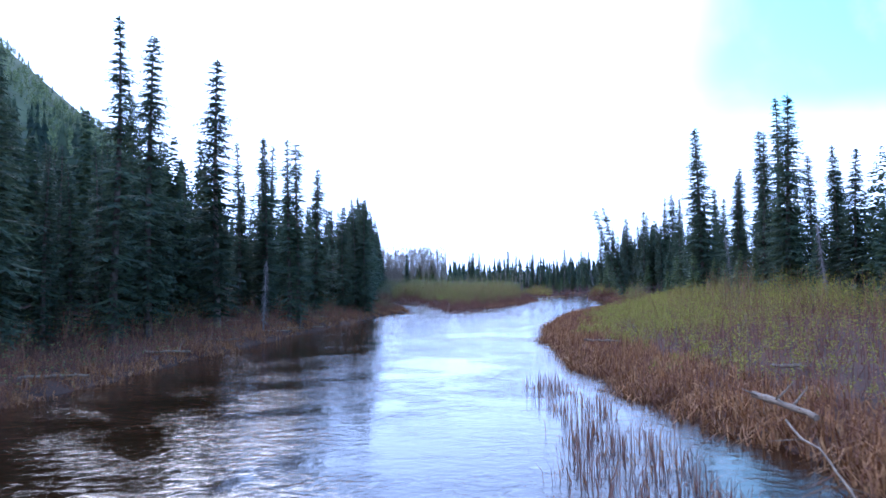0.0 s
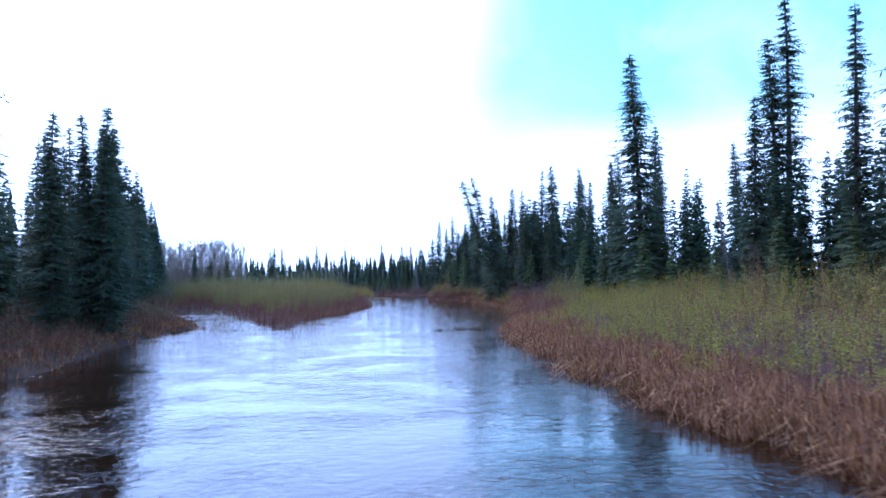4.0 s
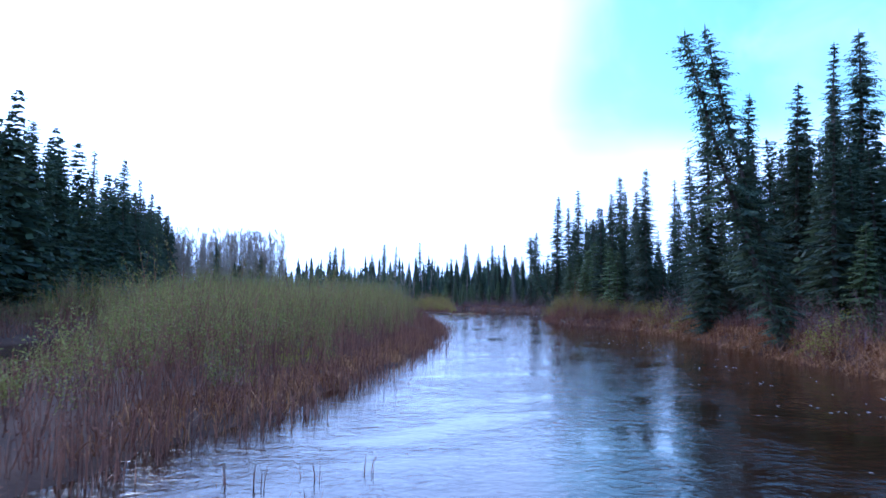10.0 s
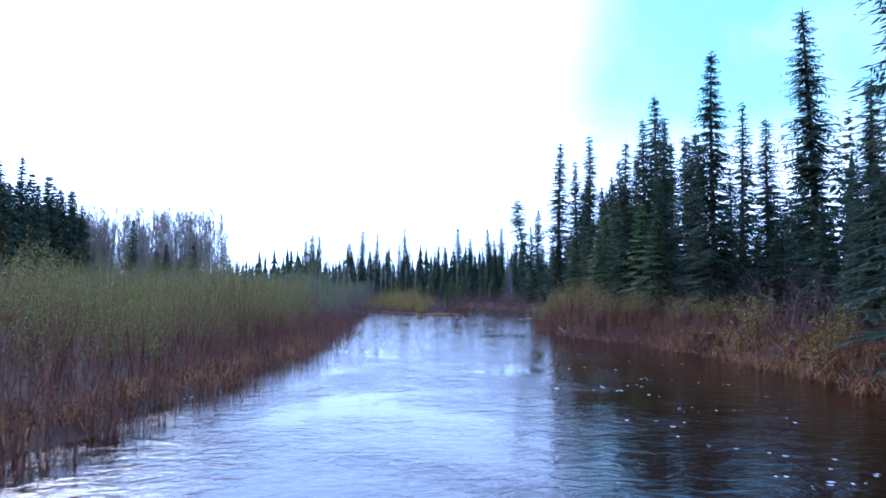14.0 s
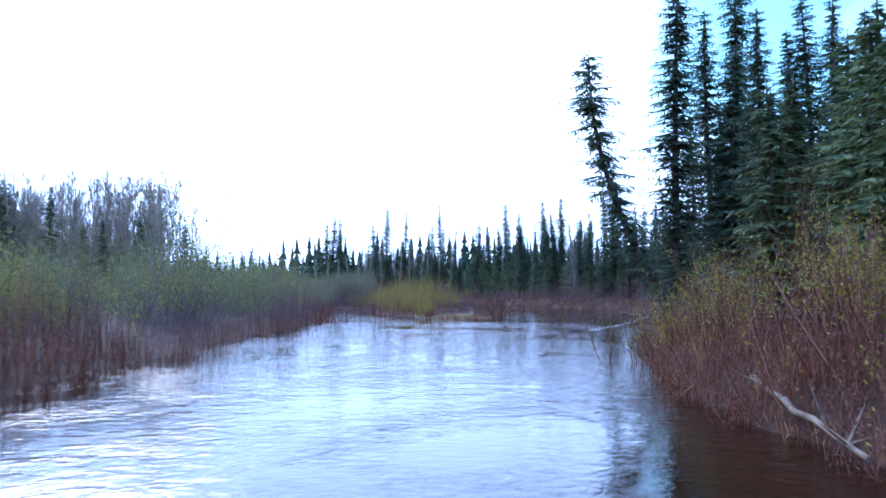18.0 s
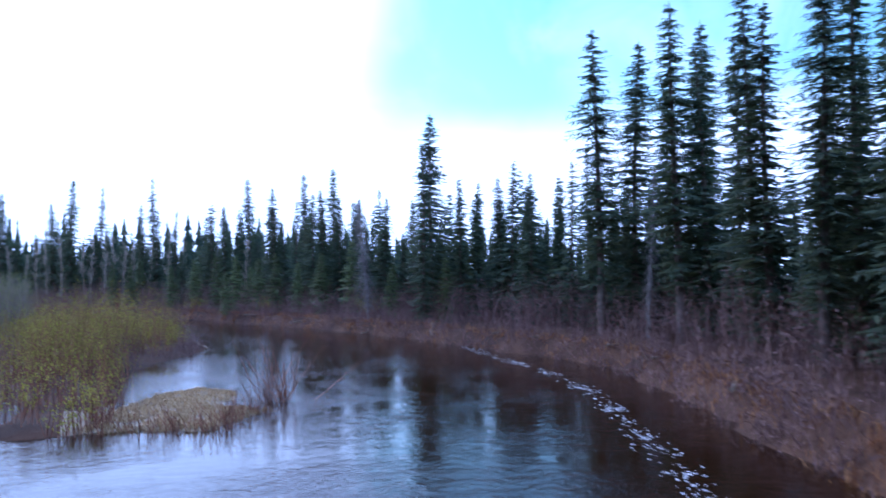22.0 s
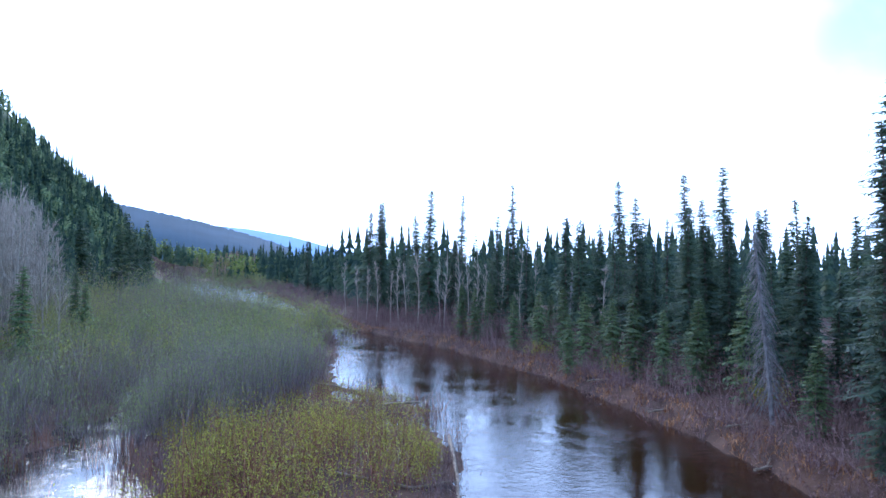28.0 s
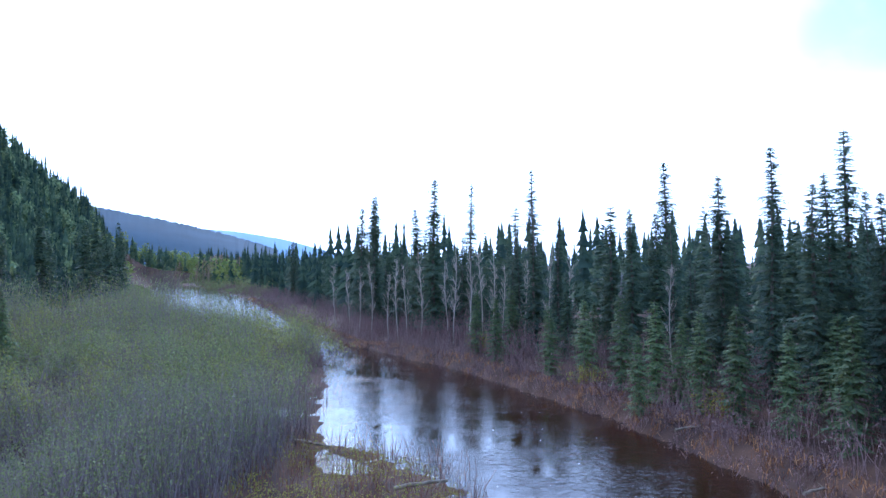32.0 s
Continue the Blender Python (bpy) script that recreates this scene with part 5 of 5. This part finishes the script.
def blades(name, pts, lo, hi, label, mat, flop=0.6, wid=0.009):
    """Dry grass: bent two-piece blades."""
    n = len(pts)
    z = np.maximum(ground_z(pts[:, 0], pts[:, 1]), -0.25)
    base = np.column_stack([pts, z - 0.03])
    a = rng.random(n) * 6.283
    h = rng.uniform(lo, hi, n)
    f = np.abs(rng.normal(0, flop, n))
    o = np.column_stack([np.cos(a), np.sin(a), 0 * a])
    mid = base + (o * (0.35 * f)[:, None] + [0, 0, 0.62]) * h[:, None]
    tip = base + (o * (0.35 * f + 0.75 * f)[:, None] + np.column_stack([0 * a, 0 * a, 1.0 - 0.75 * np.minimum(f, 1.4)])) * h[:, None]
    b = rng.random(n) * 6.283
    e = np.column_stack([np.cos(b), np.sin(b), 0 * b]) * (wid * rng.uniform(0.6, 1.4, n))[:, None]
    v = np.stack([base - e, base + e, mid + e, mid - e, tip], 1).reshape(-1, 3)
    i = np.arange(n)[:, None] * 5
    return tagged(new(name, mesh_from(name, v, [i + [[0, 1, 2, 3]], i + [[3, 2, 4]]], [mat])), label, "dry grass", kind="stuff")


c = shore_strip(40000, 3, 34, 72, 134, -0.1, 1.6, lambda x, y: x > 3.5)
blades("dry_sedge", clumped(c[:1300], 13, 0.14), 0.2, 0.55, "flattened tan dry grass below the leafless brush", M_GRASS, flop=0.9)
c = shore_strip(40000, 3, 34, -6, 72, -0.1, 2.6, lambda x, y: x > 3.5)
blades("dry_sedge", clumped(c[:1600], 13, 0.14), 0.3, 0.7, "tan and rust-brown dry sedge along the water's edge", M_GRASS)
c = shore_strip(12000, 25, 38, 128, 166, -0.3, 2.6)
blades("dry_sedge", clumped(c[:900], 13, 0.14), 0.2, 0.5, "rust-brown dry sedge crowding the point of the bank", M_GRASS, flop=0.8, wid=0.0055)
c = shore_strip(60000, -40, 46, 150, 340, -0.05, 1.3, lambda x, y: right_bank(x, y) > 0.6)
blades("dry_sedge", clumped(c[:1500], 11, 0.13), 0.2, 0.5, "tan dry grass hanging over the cut bank", M_GRASS, flop=0.9)
c = shore_strip(50000, 3, 38, -4, 130, -0.45, 0.7, lambda x, y: x > np.interp(y, [0, 60, 100, 140, 180, 215, 262], [2, 6, 17, 22, 31, 27, 2]))
blades("dry_sedge", clumped(c[:1600], 14, 0.12), 0.3, 0.65, "rust-brown dead sedge hanging down the bank to the water", M_GRASS, flop=1.1, wid=0.01)
c = shore_strip(16000, -16, 0, -6, 84, -0.55, 0.5, lambda x, y: x < -2)
blades("dry_sedge", clumped(c[:650], 11, 0.13), 0.2, 0.4, "rust-brown dead sedge hanging over the low bank", M_GRASS, flop=1.1)
c = shore_strip(16000, -16, 0, -6, 84, -0.05, 3.2, lambda x, y: x < -2)
blades("dry_sedge", clumped(c[:600], 11, 0.13), 0.2, 0.45, "tan dry grass on the low bank below the trees", M_GRASS, flop=0.8)
c = shore_strip(20000, -2, 22, 72, 200, -0.9, 0.6, lambda x, y: x < 20)
blades("reeds", clumped(c[:900], 8, 0.16), 0.4, 0.9, "thin brown reeds standing in the shallows", M_STEM, flop=0.2, wid=0.007)
c = spread(900, 0.8, 5.0, 8, 21, lambda x, y: np.abs(x - np.interp(y, [8, 14, 20, 27], [2.4, 2.9, 2.7, 2.4])) < np.interp(y, [8, 14, 20, 27], [1.1, 0.7, 0.5, 0.35]))
blades("reeds", clumped(c[:130], 9, 0.12), 0.4, 0.85, "clump of rust-brown reeds standing in the river", M_STEM, flop=0.3, wid=0.0055)
blades("reeds", clumped(c[130:200], 7, 0.14), 0.3, 0.7, "tan dead reed stalks standing in the river", M_GRASS, flop=0.35, wid=0.006)
c = spread(300, 5.5, 8, 81, 87, lambda x, y: depth_in_water(x, y) > 0.1)
blades("reeds", clumped(c[:8], 5, 0.08), 0.3, 0.7, "a few thin reeds standing in the shallows", M_STEM, flop=0.15, wid=0.008)
c = spread(1500, 24, 29, 173.5, 181.5, lambda x, y: inside_by(SPIT, x, y) > 0.05)
blades("dry_stubble", clumped(c[:420], 18, 0.1), 0.07, 0.16, "pale tan stubble on a low bar in the stream", M_STUBBLE, flop=0.5, wid=0.012)


# ---- single bushes ----
def bush(x, y, h, shoots, label, leaf_mat=M_LEAF_Y, leaves=8, lean=0.35, foot=0.3, leaf=0.05, stem_w=0.012, leaf_from=0.35):
    pts = np.column_stack([x + rng.normal(0, foot, shoots), y + rng.normal(0, foot, shoots)])
    sv, sq, lv, lq = shrub_arrays(pts, h * rng.uniform(0.6, 1.05, shoots), lean=lean, leaves=leaves, leaf=leaf, stem_w=stem_w, leaf_from=leaf_from)
    ob = new("willow_bush")
    part("twigwork", mesh_from("twigwork", sv, [sq], [M_STEM]), ob)
    if lv is not None:
        part("foliage", mesh_from("foliage", lv, [lq], [leaf_mat]), ob)
    return tagged(ob, label, "bush", "willow bushes on the banks")


bush(28.9, 177.5, 1.9, 75, "leafless willow bush on a tussock in the stream", leaves=0, lean=0.42, foot=0.2, stem_w=0.016)
for x, y, h in [(28.6, 139.5, 2.4), (29.6, 140.8, 2.8), (28.9, 143.4, 2.2), (30.0, 145.6, 2.6), (29.3, 147.8, 2.1), (28.7, 136.4, 2.2), (29.7, 134.8, 2.0), (30.4, 131.2, 1.9), (30.6, 128.8, 1.8)]:
    bush(x - 0.3, y, h * 0.82, 150, "yellow-green willow bush on the river bank", foot=0.45, leaves=12, leaf=0.03, leaf_from=0.52)
for x, y, h in [(29.2, 124.6, 1.7), (28.3, 119.4, 1.5), (24.0, 100.4, 1.6), (36.0, 215.5, 1.3), (31.5, 223.8, 1.2), (40.5, 205.5, 1.4), (25.6, 237.6, 1.5)]:
    bush(x, y, h, 80, "small yellow-green bush at the edge of the wood", foot=0.35)
for x, y, h in [(30.4, 144.2, 3.6), (19.5, 49.0, 3.6), (21.5, 60.0, 3.4), (14.5, 39.0, 2.8)]:
    bush(x, y, h, 60, "tall thin willow with pale catkins", M_LEAF, leaves=10, foot=0.3, lean=0.18, leaf=0.028)


# ---- driftwood ----
def log(points, r0, r1, label, seed=1, stubs=5, name="driftwood_log"):
    r = np.random.default_rng(seed)
    p = np.array(points, float)
    t = np.linspace(0, 1, 9)
    path = np.column_stack([np.interp(t, np.linspace(0, 1, len(p)), p[:, k]) for k in range(3)]) + r.normal(0, 0.015, (9, 3))
    a = Soup()
    v, q = tube(path, np.linspace(r0, r1, 9) * r.uniform(0.85, 1.15, 9), 8)
    a.add(v, quads=q)
    n = len(v)
    a.add(v[:8], quads=[[0, 1, 2, 3], [0, 3, 4, 7], [4, 5, 6, 7]])
    a.add(v[n - 8:], quads=[[0, 1, 2, 3], [0, 3, 4, 7], [4, 5, 6, 7]])
    ob = new(name)
    part("stem", a.mesh("stem", [M_LOG], True), ob)
    for k in range(stubs):
        i = r.integers(1, 8)
        d = r.normal(0, 1, 3) + [0, 0, 0.6]
        d *= r.uniform(0.2, 0.55) / np.linalg.norm(d)
        b = Soup()
        v, q = tube(np.stack([path[i], path[i] + 0.5 * d, path[i] + d]), [r1 * 0.6, r1 * 0.4, r1 * 0.15], 5)
        b.add(v, quads=q)
        part("branch_stub", b.mesh("branch_stub", [M_LOG], True), ob)
    return tagged(ob, label, "driftwood", "driftwood along the banks")


log([(5.7, 14.1, 0.6), (5.75, 13.0, 0.6), (5.8, 11.9, 0.56)], 0.07, 0.045, "bleached driftwood log lying in the sedge", 1)
log([(8.0, 18.7, 0.62), (8.8, 18.8, 0.62)], 0.05, 0.04, "short bleached log in the sedge", 2, 2)
log([(5.3, 12.0, 0.5), (5.0, 10.0, 0.35), (4.5, 8.2, 0.1)], 0.02, 0.012, "thin bleached branch hanging into the water", 3, 6)
log([(5.5, 29.8, 0.5), (6.6, 28.6, 0.55)], 0.04, 0.025, "thin grey log lying in the sedge", 4, 3)
log([(40.9, 194.9, 0.75), (40.2, 193.6, 0.25)], 0.13, 0.09, "bleached log sticking out of the bank", 5, 2)
log([(28.0, 201.5, 0.35), (28.6, 198.0, 0.2), (29.1, 194.2, 0.02)], 0.08, 0.04, "beaver-cut log sloping into the river", 6, 7)
log([(25.0, 196.0, 0.4), (27.6, 195.2, 0.25), (28.8, 196.3, 0.2)], 0.05, 0.03, "bleached branches along the island's edge", 7, 7)
log([(24.6, 206.6, 0.5), (26.0, 207.6, 0.45)], 0.07, 0.05, "bleached log among the willows", 8, 3)
log([(39.2, 204.9, 0.7), (38.8, 203.5, 0.35), (39.9, 202.2, 0.6)], 0.07, 0.04, "grey driftwood lodged against the bank", 9, 6)
log([(38.9, 204.5, 0.5), (39.0, 204.6, 1.6)], 0.06, 0.02, "upright grey snag stump on the bank", 10, 3, "snag_stump")
log([(33.4, 218.9, 0.45), (33.2, 219.1, 1.0)], 0.05, 0.02, "upright grey snag stump on the bank", 11, 2, "snag_stump")
log([(27.8, 141.2, 0.45), (27.35, 139.2, 0.32), (26.95, 137.2, 0.2)], 0.05, 0.028, "bleached driftwood pole along the water's edge", 12, 7)
log([(11.4, 109.4, 0.8), (10.6, 111.4, 1.05)], 0.009, 0.009, "thin bleached pole lying in the willows", 13, 0)
log([(21.2, 212.2, 0.3), (19.6, 213.2, 0.28)], 0.06, 0.05, "fallen pole across the flooded willows", 14, 1)
for k, (x, y) in enumerate([(40.9, 176.4), (38.4, 170.6), (41.6, 188.4), (36.7, 207.5), (34.6, 214.6), (32.4, 160.4), (-9.6, 33.0), (-9.9, 27.5), (-10.4, 20.5), (-8.9, 40.6), (-8.0, 47.0), (-8.6, 43.2), (42.0, 185.5), (41.9, 180.2), (29.6, 127.5), (28.6, 120.5), (27.2, 114.5), (38.8, 203.1), (35.1, 220.2), (39.9, 190.5), (38.9, 199.7), (-11.6, 43.6), (-9.8, 44.9), (-8.6, 52.7), (25.6, 107.5), (29.6, 122.5)]):
    log([(x - 0.7, y - 0.5, z_at(x, y) + 0.12), (x + 0.6, y + 0.6, z_at(x, y) + 0.08)], 0.05, 0.03, "small grey driftwood on the bank", 20 + k, 4)

# foam streaks on the outer bend
FOAM = np.array([(40.6, 190.5), (39.8, 186.5), (39.2, 182), (38.6, 178.6), (37.4, 174.6), (35.8, 171.2), (34.2, 168), (32.4, 164.6), (30.8, 161.5)])
tt = rng.random(4000)
tt = tt[rng.random(4000) < 0.06 + 0.5 * np.maximum(0, np.sin(tt * 31) * np.sin(tt * 83 + 1))][:900]
fx = np.interp(tt, np.linspace(0, 1, len(FOAM)), FOAM[:, 0]) + rng.normal(0, 0.17, len(tt)) - 0.2
fy = np.interp(tt, np.linspace(0, 1, len(FOAM)), FOAM[:, 1]) + rng.normal(0, 0.2, len(tt))
fx2, fy2 = rng.uniform(24, 36, 110), rng.uniform(205, 240, 110)
# sky glints on the ripples of the straight reach, put in as white flecks
lane = rng.uniform(70, 128, 900)
fx2, fy2 = np.r_[fx2, np.interp(lane, [70, 95, 128], [11.5, 18.5, 25.0]) + rng.normal(0, 1.3, 900)], np.r_[fy2, lane]
ok = (depth_in_water(fx2, fy2) > 0.8) & ((fy2 > 200) | (wobble(fx2, fy2, 1.1, 3.0) > 0.25))
fx, fy = np.r_[fx, fx2[ok]], np.r_[fy, fy2[ok]]
cc = np.column_stack([fx, fy, np.full(len(fx), 0.006)])
a = rng.random(len(fx)) * 3.14
sz = rng.uniform(0.012, 0.04, len(fx)) * np.where(fy < 176, 1.0, np.where(fy > 204, 0.6, 1.0))
v, q = diamonds(cc, np.column_stack([np.cos(a), np.sin(a), 0 * a]) * (sz * 1.6)[:, None], np.column_stack([-np.sin(a), np.cos(a), 0 * a]) * sz[:, None])
tagged(new("river_foam", mesh_from("river_foam", v, [q], [M_FOAM_GLINT])), "white foam flecks on the outer bend and painted glints upstream", "foam", kind="stuff")

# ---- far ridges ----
# distance haze is painted into the base colour of both ridges
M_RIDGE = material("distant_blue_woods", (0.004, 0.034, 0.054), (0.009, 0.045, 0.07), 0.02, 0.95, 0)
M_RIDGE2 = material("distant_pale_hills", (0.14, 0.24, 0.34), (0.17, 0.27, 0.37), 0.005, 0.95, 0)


def ridge(name, dist, az0, az1, prof, mat, label, ragged):
    """A long far hill: a sloping wooded face with depth, seen from the valley."""
    az = np.radians(np.linspace(az0, az1, 220))
    t = np.linspace(0, 1, 220)
    h = np.interp(t, np.linspace(0, 1, len(prof)), prof) + 0
    crest = ragged * rng.random(220)
    rows = []
    for dd, hh in ((0, 0), (0.12, 0.55), (0.25, 1.0), (0.45, 0.6), (0.6, 0.0)):
        d = dist * (1 + dd)
        rows.append(np.column_stack([28 - np.sin(az) * d, 180 + np.cos(az) * d, (h + crest * (hh == 1.0)) * hh * (1 + dd) - 2]))
    v = np.concatenate(rows)
    i = np.arange(219)
    q = np.concatenate([np.column_stack([k * 220 + i, k * 220 + i + 1, (k + 1) * 220 + i + 1, (k + 1) * 220 + i]) for k in range(4)])
    return tagged(new(name, mesh_from(name, v, [q], [mat], None, True)), label, "distant hill", kind="structure")


ridge("backdrop_near_ridge", 1300, 48, 18, [190, 175, 160, 145, 125, 106, 92, 77, 58, 34], M_RIDGE, "wooded ridge in the distance, coloured blue for haze", 2.5)
ridge("backdrop_far_ridge", 3200, 34, 8, [60, 110, 150, 165, 150, 120, 70, 30, 0], M_RIDGE2, "hills far off, coloured pale blue for haze", 2)
